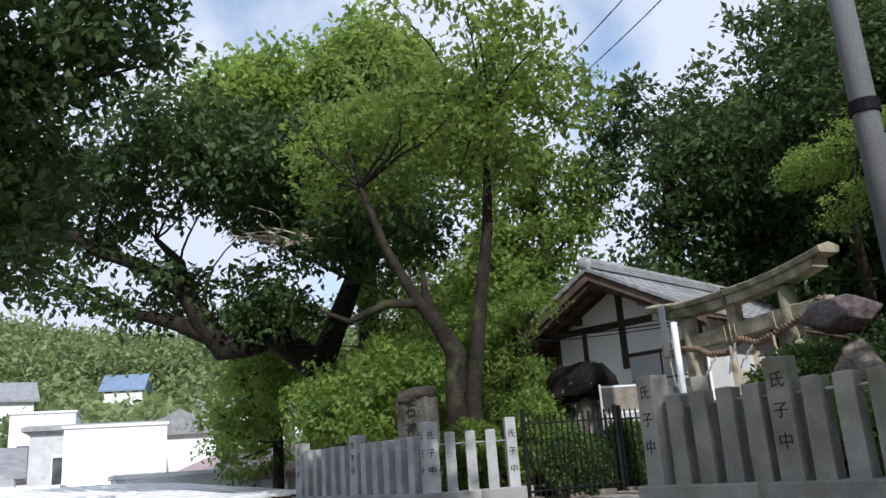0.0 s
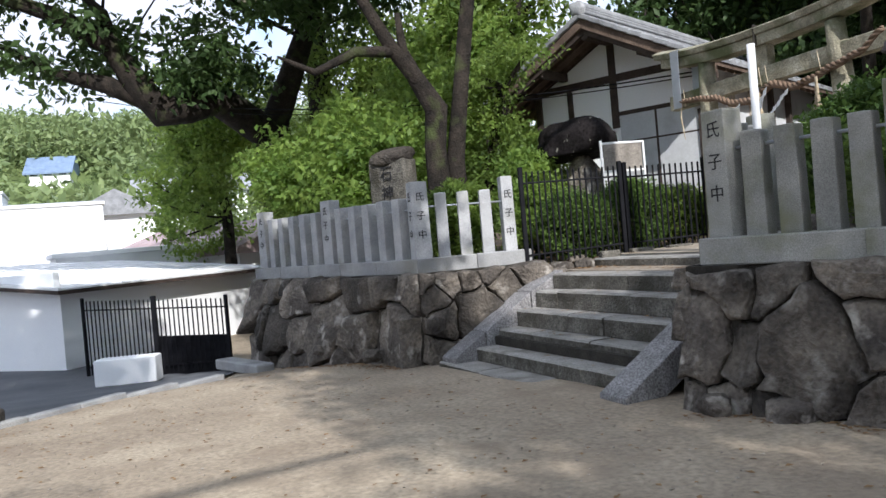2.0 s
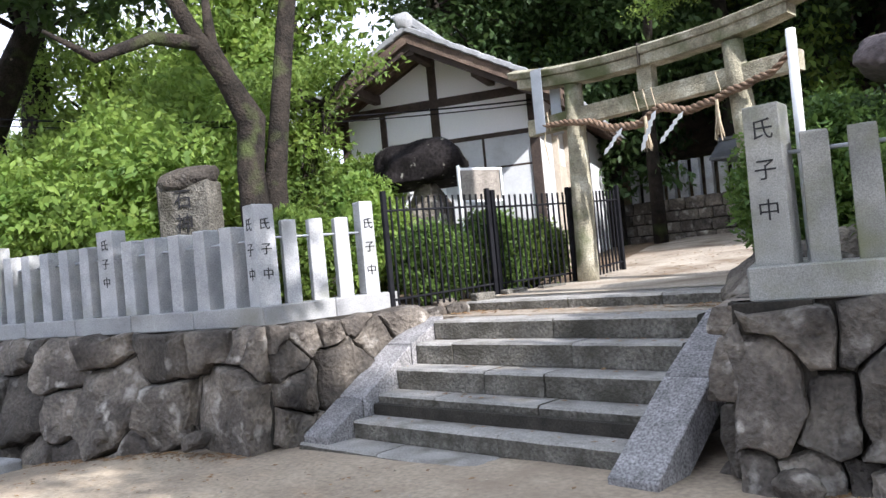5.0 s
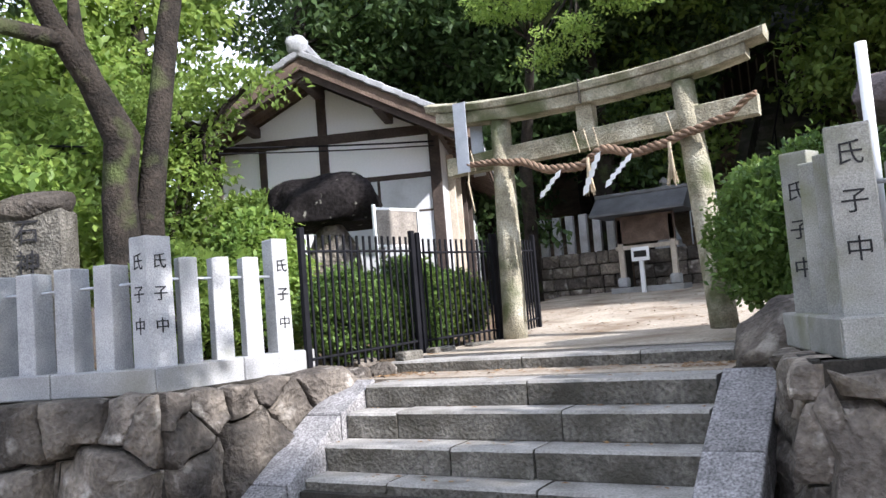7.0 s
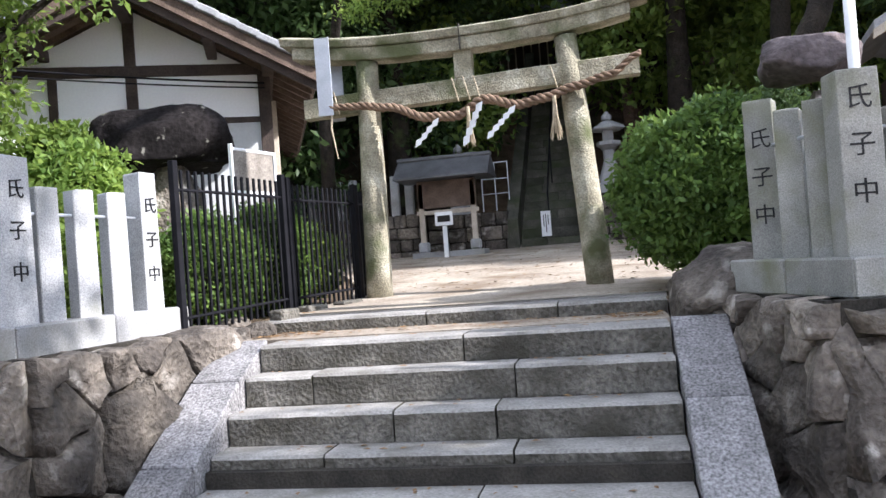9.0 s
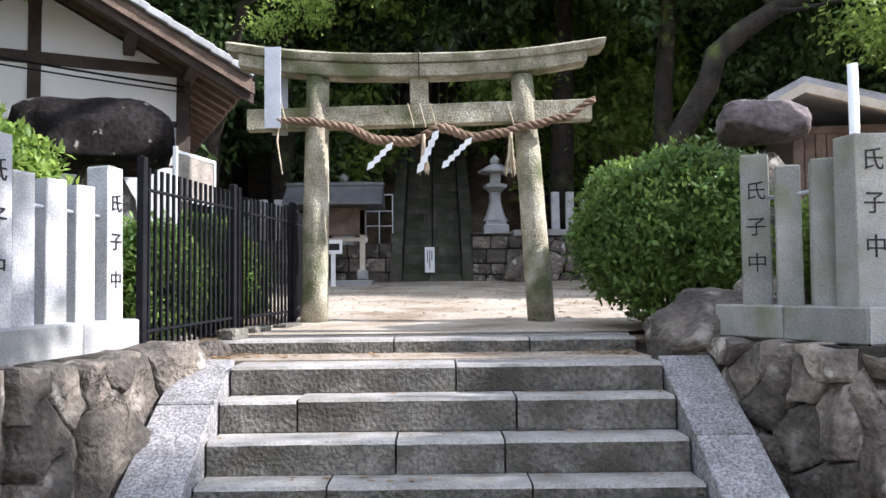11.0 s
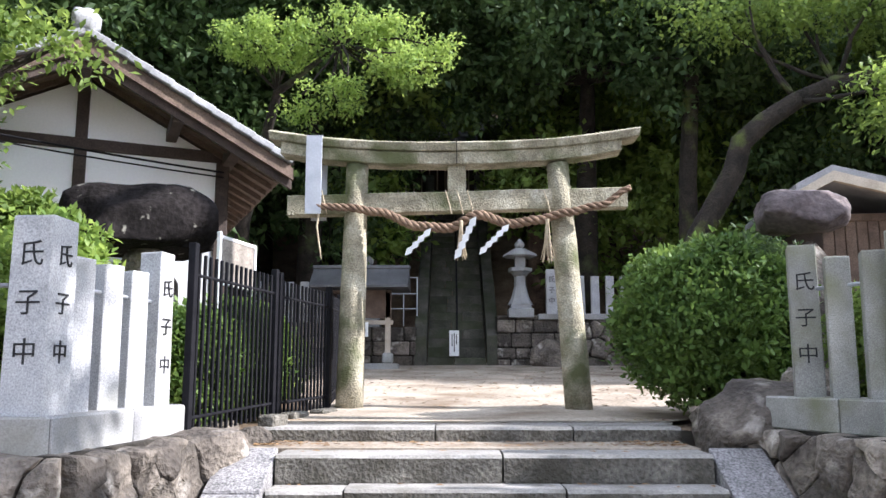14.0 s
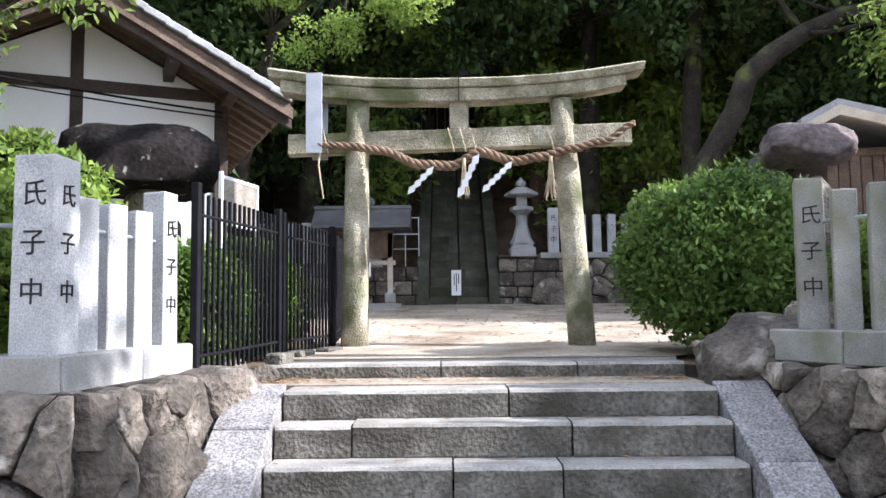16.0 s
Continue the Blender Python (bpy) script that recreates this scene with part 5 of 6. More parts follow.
# steep stone stairs into the wood
steep = thing("steep_stairs", Matrix.Identity(4), "steep dark stone stairs that climb into the wood", "stairs", kind="structure")
SX0, SX1 = -9.98, -8.76
rng = random.Random(12)
for k in range(26):
    y0, z0 = 17.0 + k * 0.30, 1.32 + k * 0.209
    xs = [SX0, SX0 + rng.uniform(0.35, 0.8), SX1]
    for a, b in zip(xs, xs[1:]):
        part("step_stone", slab(a + 0.004, b - 0.004, y0 + rng.uniform(-0.01, 0.01), y0 + 0.36, z0 - 0.02, z0 + 0.205 + rng.uniform(-0.008, 0.008), k), STEP_SHADED, steep).data.materials.append(STEP_SHADED)
for a, b in ((SX0 - 0.26, SX0 - 0.01), (SX1 + 0.01, SX1 + 0.26)):
    bm = bmesh.new()
    vs = [bm.verts.new(p) for p in ((a, 16.9, 1.3), (b, 16.9, 1.3), (b, 24.8, 6.3), (a, 24.8, 6.3), (a, 16.9, 1.95), (b, 16.9, 1.95), (b, 24.8, 7.3), (a, 24.8, 7.3))]
    for f in ((3, 2, 1, 0), (4, 5, 6, 7), (0, 1, 5, 4), (1, 2, 6, 5), (2, 3, 7, 6), (3, 0, 4, 7)):
        bm.faces.new([vs[i] for i in f])
    part("cheek", bm, STEP_SHADED, steep)
hr = thing("handrail", Matrix.Identity(4), "thin steel handrail up the middle of the steep stairs", "handrail")
part("rail", tube([(-9.36, 17.1, 2.45), (-9.36, 24.5, 7.5)], 0.02, 8), IRON, hr)
for k in range(5):
    y = 17.1 + k * 1.8
    part("post", tube([(-9.36, y, 1.5 + (y - 17) * 0.683), (-9.36, y, 2.45 + (y - 17.1) * 0.683)], 0.018, 8), IRON, hr)
nt = thing("hanging_notice", yaw(-9.42, 16.96, 1.55), "white notice with small print hung on the handrail", "notice")
part("panel", box(-0.1, 0.1, -0.02, 0.0, 0, 0.52, 0.003), WHITE, nt)
for k, (x, z0, z1) in enumerate(((-0.045, 0.2, 0.44), (0.0, 0.08, 0.46), (0.045, 0.24, 0.44))):
    part("print", box(x - 0.009, x + 0.009, -0.024, -0.0205, z0, z1), INK, nt, "column of small print")
gr = thing("metal_gate", yaw(-10.5, 17.6, 2.2), "small white metal lattice gate beside the stairs", "gate")
for k, (x0, x1, z0, z1) in enumerate(((-0.3, -0.275, 0, 1.05), (0.275, 0.3, 0, 1.05), (-0.012, 0.012, 0, 1.05), (-0.3, 0.3, 1.03, 1.055), (-0.3, 0.3, 0.68, 0.70), (-0.3, 0.3, 0.36, 0.38))):
    part("bar", box(x0, x1, -0.012, 0.012, z0, z1, 0.003), STEEL, gr)
# hall glimpsed above the stairs
hall = thing("upper_hall", yaw(-9.4, 26.5, 6.6), "dark wooden hall with lattice front among trees", "hall")
part("wall", box(-2.2, 2.2, 0, 3, 0, 2.1), TIMBER, hall)
for k in range(17):
    part("lattice_bar", box(-2.1 + k * 0.26, -2.06 + k * 0.26, -0.06, 0, 0.3, 1.7), TIMBER_PALE, hall)
bm = bmesh.new()
pr = [(-1.0, 2.0), (4.0, 2.0), (4.0, 2.15), (1.5, 3.6), (-1.0, 2.15)]
a = [bm.verts.new((-3, y, z)) for y, z in pr]
c = [bm.verts.new((3, y, z)) for y, z in pr]
bm.faces.new(a)
bm.faces.new(c[::-1])
for i in range(5):
    j = (i + 1) % 5
    bm.faces.new((a[j], a[i], c[i], c[j]))
bmesh.ops.recalc_face_normals(bm, faces=bm.faces[:])
part("roof", bm, TILE_DARK, hall)

# wooden gatehouse on the right of the court
gh = thing("wooden_hut", yaw(-4.05, 11.55, 0.95, -8), "brown board hut with a pale-edged low roof", "hut")
for k in range(12):
    part("board", box(-0.2 + k * 0.15, -0.06 + k * 0.15, -0.02, 0.02, 0.0, 2.44, 0.008), TIMBER_BROWN, gh)
part("core", box(-0.2, 1.6, 0.025, 2.2, 0, 2.44), TIMBER, gh)
part("beam", box(-0.3, 1.7, -0.06, 0.02, 2.36, 2.47, 0.01), TIMBER_BROWN, gh)
for sgn in (1, -1):
    bm = bmesh.new()
    pr = [(-0.2, 2.95), (-0.2 + (sgn > 0) * 1.9 - 0.48, 2.70 - (sgn > 0) * 0.15), (-0.2 + (sgn > 0) * 1.9 - 0.48, 2.80 - (sgn > 0) * 0.15), (-0.2, 3.05)]
    a = [bm.verts.new((x, -0.6, z)) for x, z in pr]
    c = [bm.verts.new((x, 2.6, z)) for x, z in pr]
    bm.faces.new(a)
    bm.faces.new(c[::-1])
    for i in range(4):
        j = (i + 1) % 4
        bm.faces.new((a[j], a[i], c[i], c[j]))
    bmesh.ops.recalc_face_normals(bm, faces=bm.faces[:])
    part("roof_slope", bm, TILE, gh)
    bm = bmesh.new()
    pr = [(-0.2, 2.82), (-0.2 + (sgn > 0) * 1.9 - 0.50, 2.57 - (sgn > 0) * 0.15), (-0.2 + (sgn > 0) * 1.9 - 0.50, 2.68 - (sgn > 0) * 0.15), (-0.2, 2.96)]
    a = [bm.verts.new((x, -0.64, z)) for x, z in pr]
    c = [bm.verts.new((x, -0.56, z)) for x, z in pr]
    bm.faces.new(a)
    bm.faces.new(c[::-1])
    for i in range(4):
        j = (i + 1) % 4
        bm.faces.new((a[j], a[i], c[i], c[j]))
    bmesh.ops.recalc_face_normals(bm, faces=bm.faces[:])
    part("verge_board", bm, TIMBER_PALE, gh)

# ---- store house by the lane, its gate and what stands before it ----
SH = Matrix(((-0.66, -0.75, 0, -20.0), (0.75, -0.66, 0, 0.1), (0, 0, 1, -0.80), (0, 0, 0, 1)))   # x along the eave, y along the end wall
sh = thing("store_house", SH, "low white-walled store house with a pale sheet roof", "store house")
part("front_wall", box(0.12, 6.5, 0.3, 0.45, 0, 1.6), PLASTER, sh, "white plaster wall behind the gate")
part("end_wall", box(0.12, 0.27, 0.45, 6.0, 0, 2.05), PLASTER, sh, "white plaster end wall")
for nm, z0, mm, d in (("roof_sheet", 1.68, STEEL, 0.03), ("eave_board", 1.60, TIMBER, 0.075)):
    bm = bmesh.new()
    vs = [bm.verts.new(p) for p in ((-0.25, -0.1, z0), (6.8, -0.1, z0), (6.8, 6.4, z0 + 0.62), (-0.25, 6.4, z0 + 0.62), (-0.25, -0.1, z0 + d), (6.8, -0.1, z0 + d), (6.8, 6.4, z0 + 0.62 + d), (-0.25, 6.4, z0 + 0.62 + d))]
    for f in ((3, 2, 1, 0), (4, 5, 6, 7), (0, 1, 5, 4), (1, 2, 6, 5), (2, 3, 7, 6), (3, 0, 4, 7)):
        bm.faces.new([vs[i] for i in f])
    bmesh.ops.recalc_face_normals(bm, faces=bm.faces[:])
    part(nm, bm, WHITE if mm is STEEL else mm, sh, "bright pale roof sheet" if mm is STEEL else "dark eave board")
for k in range(14):
    x = -0.2 + k * 0.53
    bm = bmesh.new()
    tube([(x, -0.1, 1.72), (x, 6.4, 2.34)], 0.015, 6, bm)
    part("roof_seam", bm, WHITE, sh)
iron_run("iron_gate", (-18.8, 0.38), (-17.4, 1.5), (-0.76, -0.72), (0.66, 0.62), 17, "black iron bar gate before the store house")
iron_run("iron_gate", (-17.36, 1.53), (-16.05, 2.55), (-0.72, -0.60), (0.62, 0.57), 15, "black iron bar gate leaf beside the boulder wall")
tagged(part("gate_panel", box(0.0, 1.6, -0.01, 0.01, 0.0, 0.7, 0.004), IRON, m=yaw(-17.42, 1.56, -0.74, 38)), "dark sheet panel behind the iron gate", "panel")
tagged(part("concrete_block", box(-0.48, 0.48, -0.2, 0.2, 0, 0.42, 0.015), PLASTER, m=yaw(-16.2, 0.96, -0.63, 70)), "white painted concrete block on the lane", "block")
tagged(part("kerb_block", box(-0.75, 0.75, -0.15, 0.15, 0, 0.16, 0.02), GRANITE_CURB, m=yaw(-14.9, 2.55, -0.53, 14)), "low granite block at the wall's foot", "stone block")
tagged(part("short_plinth", box(-1.4, 0.22, -0.2, 0.2, 0, 0.22, 0.02), ROCK, m=yaw(-11.62, -0.72, -0.33, 80)), "rough stone plinth under the short fence", "plinth", kind="structure")
for k in range(5):
    post_thing("stone_post", -11.62 - 0.05 * k, -0.80 - 0.29 * k, -0.12, 80, 0.19, 0.19, (0.97, 0.91, 0.87, 0.85, 0.85)[k], "short dark-grey granite post beside the lane", (), "lane posts", category="stone post")
tagged(part("red_post", tube([(-17.0, -2.22, -0.8), (-17.0, -2.22, 2.0)], 0.05, 10), TIMBER_RED, smooth=True), "red painted post beside the lane", "post")
rk = thing("blue_rack", yaw(-17.3, -1.95, -0.78, 80), "small blue metal rack beside the lane", "rack")
for x in (-0.3, 0.3):
    part("upright", box(x - 0.02, x + 0.02, -0.02, 0.02, 0, 1.5, 0.003), BLUE_ROOF, rk)
for z in (0.25, 0.55, 0.85, 1.15, 1.48):
    part("shelf", box(-0.3, 0.3, -0.2, 0.2, z, z + 0.02, 0.003), BLUE_ROOF, rk)


# ---- houses past the lane ----
def far_house(x, y, z, w, d, h, rise, turn, roof, label, wall=None, windows=3):
    t = thing("far_house", yaw(x, y, z, turn), label, "house", "far houses")
    part("wall", box(-w / 2, w / 2, -d / 2, d / 2, -2, h), wall or PLASTER, t)
    bm = bmesh.new()
    o = 0.4
    if rise:
        pr = [(-d / 2 - o, h - 0.15), (d / 2 + o, h - 0.15), (d / 2 + o, h + 0.05), (0, h + rise), (-d / 2 - o, h + 0.05)]
        a = [bm.verts.new((-w / 2 - o, y2, z2)) for y2, z2 in pr]
        c = [bm.verts.new((w / 2 + o, y2, z2)) for y2, z2 in pr]
        bm.faces.new(a)
        bm.faces.new(c[::-1])
        for i in range(5):
            j = (i + 1) % 5
            bm.faces.new((a[j], a[i], c[i], c[j]))
        bmesh.ops.recalc_face_normals(bm, faces=bm.faces[:])
    else:
        box(-w / 2 - 0.1, w / 2 + 0.1, -d / 2 - 0.1, d / 2 + 0.1, h, h + 0.15, 0.02, bm)
    part("roof", bm, roof, t)
    for k in range(windows):
        xx = -w / 2 + w * (k + 0.5) / max(1, windows)
        wd = part("window", box(xx - 0.5, xx + 0.5, -d / 2 - 0.04, -d / 2 + 0.02, h * 0.35, h * 0.75), WHITE, t)
        part("pane", box(xx - 0.42, xx + 0.42, -d / 2 - 0.05, -d / 2 - 0.035, h * 0.38, h * 0.72), GLAZE, wd)
    return t


far_house(-46.5, -0.6, -0.8, 4.8, 3.0, 5.2, 0, 90, PLASTER, "plain white flat-roofed building behind the store house", windows=0)
far_house(-52, -1.8, -0.8, 6.4, 5, 5.6, 0.35, 90, TILE, "long low dark-roofed house behind the white block", PLASTER_GREY, 2)
far_house(-56, 2.6, -0.5, 4.6, 4.4, 5.0, 1.4, 4, TILE, "house with a grey tiled gable roof past the lane", windows=1)
far_house(-58, -5.0, -0.5, 3.6, 5, 6.6, 0, 90, WHITE, "white flat-roofed block past the lane", windows=2)
far_house(-40, -7.2, -0.8, 5.6, 5, 3.0, 1.2, 96, TILE, "house with a grey tiled gable roof beside the lane", windows=1)
far_house(-37, -5.6, -0.8, 6.4, 2.6, 2.35, 0, 90, PLASTER, "low white lean-to with a pale flat roof", windows=1)
far_house(-32, 5.4, -0.5, 7, 5, 2.0, 1.0, 30, PINK_ROOF, "low house with a faded pinkish roof")
far_house(-30, 2.9, -0.6, 6.4, 2.4, 2.25, 0, 95, PLASTER, "long low white wall with a flat coping", windows=0)
far_house(-118, -1.2, 13.4, 5, 6, 0.5, 2.4, 80, BLUE_ROOF, "house with a blue roof on the far hillside")
far_house(-80, -14, 4.6, 11, 8, 4.5, 2.0, 100, TILE, "house with a grey roof at the foot of the hill")
far_house(-74, 10, 2.4, 9, 7, 4.5, 1.6, 80, TILE, "house with a grey tiled roof at the foot of the hill")


# ---- hills ----
def hill_z(x, y):
    d = max(0.0, -x - 55)
    z = -0.8 + 0.26 * d + lump(x, y, 0.02, 9) * min(1, d / 40) + lump(x, y, 0.06, 2.5) * min(1, d / 40)
    top = 22 + 5 * noise.noise(Vector((y * 0.02, 1.3, 0)))
    return min(z, top + 0.03 * d) if d > 0 else -0.95


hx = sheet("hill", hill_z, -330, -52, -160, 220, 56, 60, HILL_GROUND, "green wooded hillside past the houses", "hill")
rng = random.Random(77)
cs = []
for _ in range(5000):
    x, y = -60 - 210 * rng.random() ** 1.3, rng.uniform(-45, 65)
    if -118 < x < -92 and abs(y + 1.0) < 6 or abs(x + 74) < 9 and abs(y - 10) < 9 or abs(x + 80) < 9 and abs(y + 14) < 9:
        continue
    r = rng.uniform(2.0, 4.4)
    cs.append((x, y, hill_z(x, y) + r * 0.5, r))
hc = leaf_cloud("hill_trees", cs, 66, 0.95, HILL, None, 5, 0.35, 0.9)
tagged(hc, "mixed green tree crowns all over the hillside", "woods", kind="stuff")


# ---- the wooded slope behind the shrine ----
def slope_z(x, y):
    d = max(0.0, y - 17.2)
    z = 1.42 + 0.62 * d + lump(x, y, 0.3, 0.5)
    if SX0 - 0.3 < x < SX1 + 0.3 and y < 25:
        z = min(z, 1.12 + (y - 17.2) * 0.66)
    return z - 0.4


sheet("wooded_slope", slope_z, -34, 26, 16.9, 60, 60, 40, SOIL, "steep earth slope under the wood")

# ---- trees ----
tree("double_trunk_tree", (0, 0, 0),
     [([(-13.3, 5.45, 0.6), (-13.32, 5.42, 1.6), (-13.3, 5.38, 2.6), (-13.3, 5.45, 3.2), (-13.3, 5.12, 3.72), (-13.3, 4.8, 4.12), (-13.4, 4.35, 5.0), (-13.6, 4.0, 6.2)], [0.23, 0.19, 0.165, 0.18, 0.125, 0.105, 0.075, 0.05]),
      ([(-13.3, 4.86, 4.05), (-13.3, 4.25, 4.04), (-13.32, 3.62, 3.74), (-13.3, 3.1, 3.95)], [0.09, 0.075, 0.055, 0.02]),
      ([(-13.3, 5.46, 3.15), (-13.28, 4.98, 4.05), (-13.2, 4.9, 4.6)], [0.12, 0.08, 0.04]),
      ([(-13.22, 5.66, 0.6), (-13.22, 5.66, 2.4), (-13.22, 5.78, 3.1), (-13.2, 6.0, 4.4), (-13.15, 6.15, 5.3), (-13.0, 6.3, 7.6)], [0.17, 0.14, 0.125, 0.115, 0.10, 0.05])],
     [(-13.3, 5.6, 7.8, 3.3, 3.2, 1.9), (-14.8, 4.3, 7.4, 2.4, 2.0, 1.3), (-12.2, 6.4, 7.6, 2.0, 1.8, 1.4)],
     170, 54, 0.15, LEAF, 31, "tall broadleaf tree with two mossy trunks", (0.35, 0.75), 40)
tree("young_tree", (0, 0, 0), [([(-16.4, 5.9, 0.5), (-16.5, 5.8, 1.8), (-16.6, 5.7, 3.0)], [0.12, 0.10, 0.05])],
     [(-16.5, 5.6, 2.7, 1.9, 1.9, 1.5), (-15.2, 5.0, 2.4, 1.3, 1.2, 1.0), (-17.8, 4.6, 2.6, 1.6, 1.5, 1.3)], 330, 60, 0.13, FERN, 33, "leafy young tree in bright fresh green", (0.3, 0.55), 20)
tree("camphor_tree", (0, 0, 0),
     [([(-21.5, 5.2, -0.6), (-21.3, 5.0, 2.0), (-21.2, 4.8, 4.2)], [0.6, 0.5, 0.42]),
      ([(-21.2, 4.8, 4.0), (-20.5, 3.5, 4.75), (-20.1, 2.75, 4.5), (-20.0, 2.25, 4.4), (-19.9, 1.8, 4.95), (-19.9, 1.35, 5.75), (-19.8, 0.4, 6.3), (-19.7, -0.6, 6.6), (-19.4, -1.8, 7.5)], [0.40, 0.36, 0.34, 0.34, 0.28, 0.23, 0.17, 0.13, 0.06]),
      ([(-20.0, 2.1, 4.6), (-20.1, 1.2, 5.0), (-20.4, 0.2, 5.3), (-20.8, -0.8, 6.0)], [0.24, 0.18, 0.11, 0.05]),
      ([(-19.9, 1.4, 5.7), (-19.9, 1.25, 6.4), (-20.0, 0.7, 7.0)], [0.17, 0.12, 0.06]),
      ([(-21.2, 4.8, 4.1), (-20.6, 5.6, 6.2), (-20.0, 6.4, 8.2)], [0.34, 0.24, 0.12])],
     [(-20.5, 4.8, 8.8, 3.8, 3.6, 2.4), (-18.6, 1.4, 8.6, 2.8, 2.8, 1.7), (-20.8, -1.5, 8.0, 2.6, 2.8, 1.5), (-18.0, 5.5, 6.8, 2.2, 2.2, 1.3), (-20.2, 0.8, 5.6, 1.6, 1.8, 0.9), (-20.0, 3.2, 5.4, 1.6, 1.6, 0.9), (-20.3, -1.6, 6.3, 1.6, 1.9, 1.0)],
     560, 58, 0.2, LEAF_DARK, 35, "old spreading camphor tree with thick dark limbs", (0.45, 0.9), 40)
tree("lane_tree", (0, 0, 0), [([(-11.6, -4.6, -0.4), (-11.5, -4.2, 3.0), (-11.2, -3.2, 5.2)], [0.3, 0.26, 0.18]), ([(-11.2, -3.2, 5.0), (-10.9, -2.2, 6.0), (-10.6, -1.0, 6.0)], [0.15, 0.1, 0.05])],
     [(-10.4, -1.1, 6.3, 1.9, 1.5, 2.0), (-10.8, -1.5, 4.4, 1.5, 1.2, 1.0), (-10.9, -3.4, 7.6, 2.6, 2.2, 2.0), (-10.2, 0.0, 7.3, 1.6, 1.0, 1.2)], 330, 60, 0.15, LEAF_DARK, 37, "dark-leaved tree whose boughs hang over the lane", (0.3, 0.6), 30)
for k, (x, y, sc, mt, lb) in enumerate(((-19.5, 9.0, 1.0, FERN, "bright green broadleaf tree behind the garden"), (-23.5, 8.5, 1.2, LEAF, "green broadleaf tree behind the garden"), (-17.6, 7.6, 0.75, FERN, "small bright green tree behind the garden"), (-26.5, 4.5, 1.1, FERN, "bright green tree beside the far houses"))):
    tree("garden_tree", (0, 0, 0), [([(x, y, -0.6), (x + 0.1, y, 2.2 * sc), (x, y - 0.2, 4.2 * sc)], [0.2, 0.16, 0.07])],
         [(x, y, 5.0 * sc, 2.4 * sc, 2.2 * sc, 2.0 * sc), (x + 0.9, y - 1.0, 3.2 * sc, 1.8 * sc, 1.7 * sc, 1.3 * sc), (x - 1.0, y - 0.5, 2.2 * sc, 1.6 * sc, 1.6 * sc, 1.1 * sc)], 300, 56, 0.16, mt, 71 + k, lb, (0.35, 0.65), 20, "garden trees")
tree("tall_garden_tree", (0, 0, 0), [([(-24.5, 7.2, -0.8), (-24.4, 7.0, 4.0), (-24.2, 7.0, 8.5), (-24.0, 7.2, 12.0)], [0.45, 0.36, 0.26, 0.10]), ([(-24.3, 7.0, 7.5), (-24.0, 5.2, 9.8), (-24.0, 3.8, 12.0)], [0.18, 0.13, 0.06]), ([(-24.3, 7.0, 8.0), (-24.0, 8.8, 10.0), (-24.0, 10.4, 11.6)], [0.18, 0.12, 0.06])],
     [(-24.0, 7.0, 13.3, 3.4, 3.2, 2.6), (-24.0, 3.4, 12.4, 2.6, 2.3, 2.2), (-24.0, 10.3, 12.2, 2.6, 2.2, 2.0), (-23.6, 6.8, 10.4, 2.8, 3.6, 1.4)], 620, 52, 0.24, FERN, 91, "tall round-headed broadleaf tree lit yellow-green by the sun", (0.5, 0.95), 40)
# bare dead twigs that hang in the camphor's crown
twig = bmesh.new()
rng = random.Random(17)
for k in range(26):
    p = (-19.0 + rng.uniform(-0.3, 0.3), 3.6 + rng.uniform(-0.4, 0.5), 6.75 + rng.uniform(-0.25, 0.25))
    q = (-19.0 + rng.uniform(-0.9, 0.9), p[1] + rng.choice((-1, 1)) * rng.uniform(0.5, 1.3), p[2] + rng.uniform(-0.35, 0.45))
    limb(twig, p, q, 0.028, 0.007, rng, 0.22, 5, 5)
part("dead_branch", twig, TIMBER_PALE, bpy.data.objects["camphor_tree"], "bare pale dead twigs", smooth=True)
# shade trees added on the sunny side of the square to cast its shade
def shade_tree(x, y, blobs, count, seed):
    blobs = [(b[0], b[1] + 2.2, *b[2:]) for b in blobs]
    tree("shade_tree", (0, 0, 0), [([(x, y, -0.3), (x - 0.2, y, 3.0), (x - 0.6, y - 0.1, 6.0)], [0.4, 0.33, 0.22])], blobs, count, 50, 0.17, LEAF, seed, "tree added to shade the square from its sunny side", (0.35, 0.7), 3, "shade trees")


shade_tree(3.0, -6.0, [(-3.0, 0.1, 8.2, 3.0, 1.9, 1.4), (2.5, 0.2, 8.4, 2.8, 1.7, 1.5), (-2.4, -3.6, 8.4, 2.6, 1.7, 1.4), (7.2, -4.6, 8.8, 2.6, 1.6, 1.6), (-5.6, -0.4, 7.8, 1.6, 1.6, 1.0), (2.5, 3.2, 7.3, 2.8, 1.5, 1.1)], 540, 39)
shade_tree(9.5, 0.0, [(7.5, -0.3, 9.0, 3.0, 2.2, 1.8), (9.5, -4.0, 9.0, 2.6, 2.6, 2.0), (10.5, 2.5, 9.4, 2.6, 2.2, 2.0)], 270, 43)
# crown added out of view to darken the right fence and boulder wall
shade_tree(4.6, 5.0, [(3.4, 2.1, 7.2, 2.6, 1.7, 1.6), (5.2, 2.6, 6.8, 2.2, 1.6, 1.6)], 140, 47)
shade_tree(3.4, 13.5, [(2.4, 12.6, 7.8, 3.0, 2.2, 2.4), (0.2, 13.5, 8.6, 2.8, 2.2, 2.6)], 260, 41)

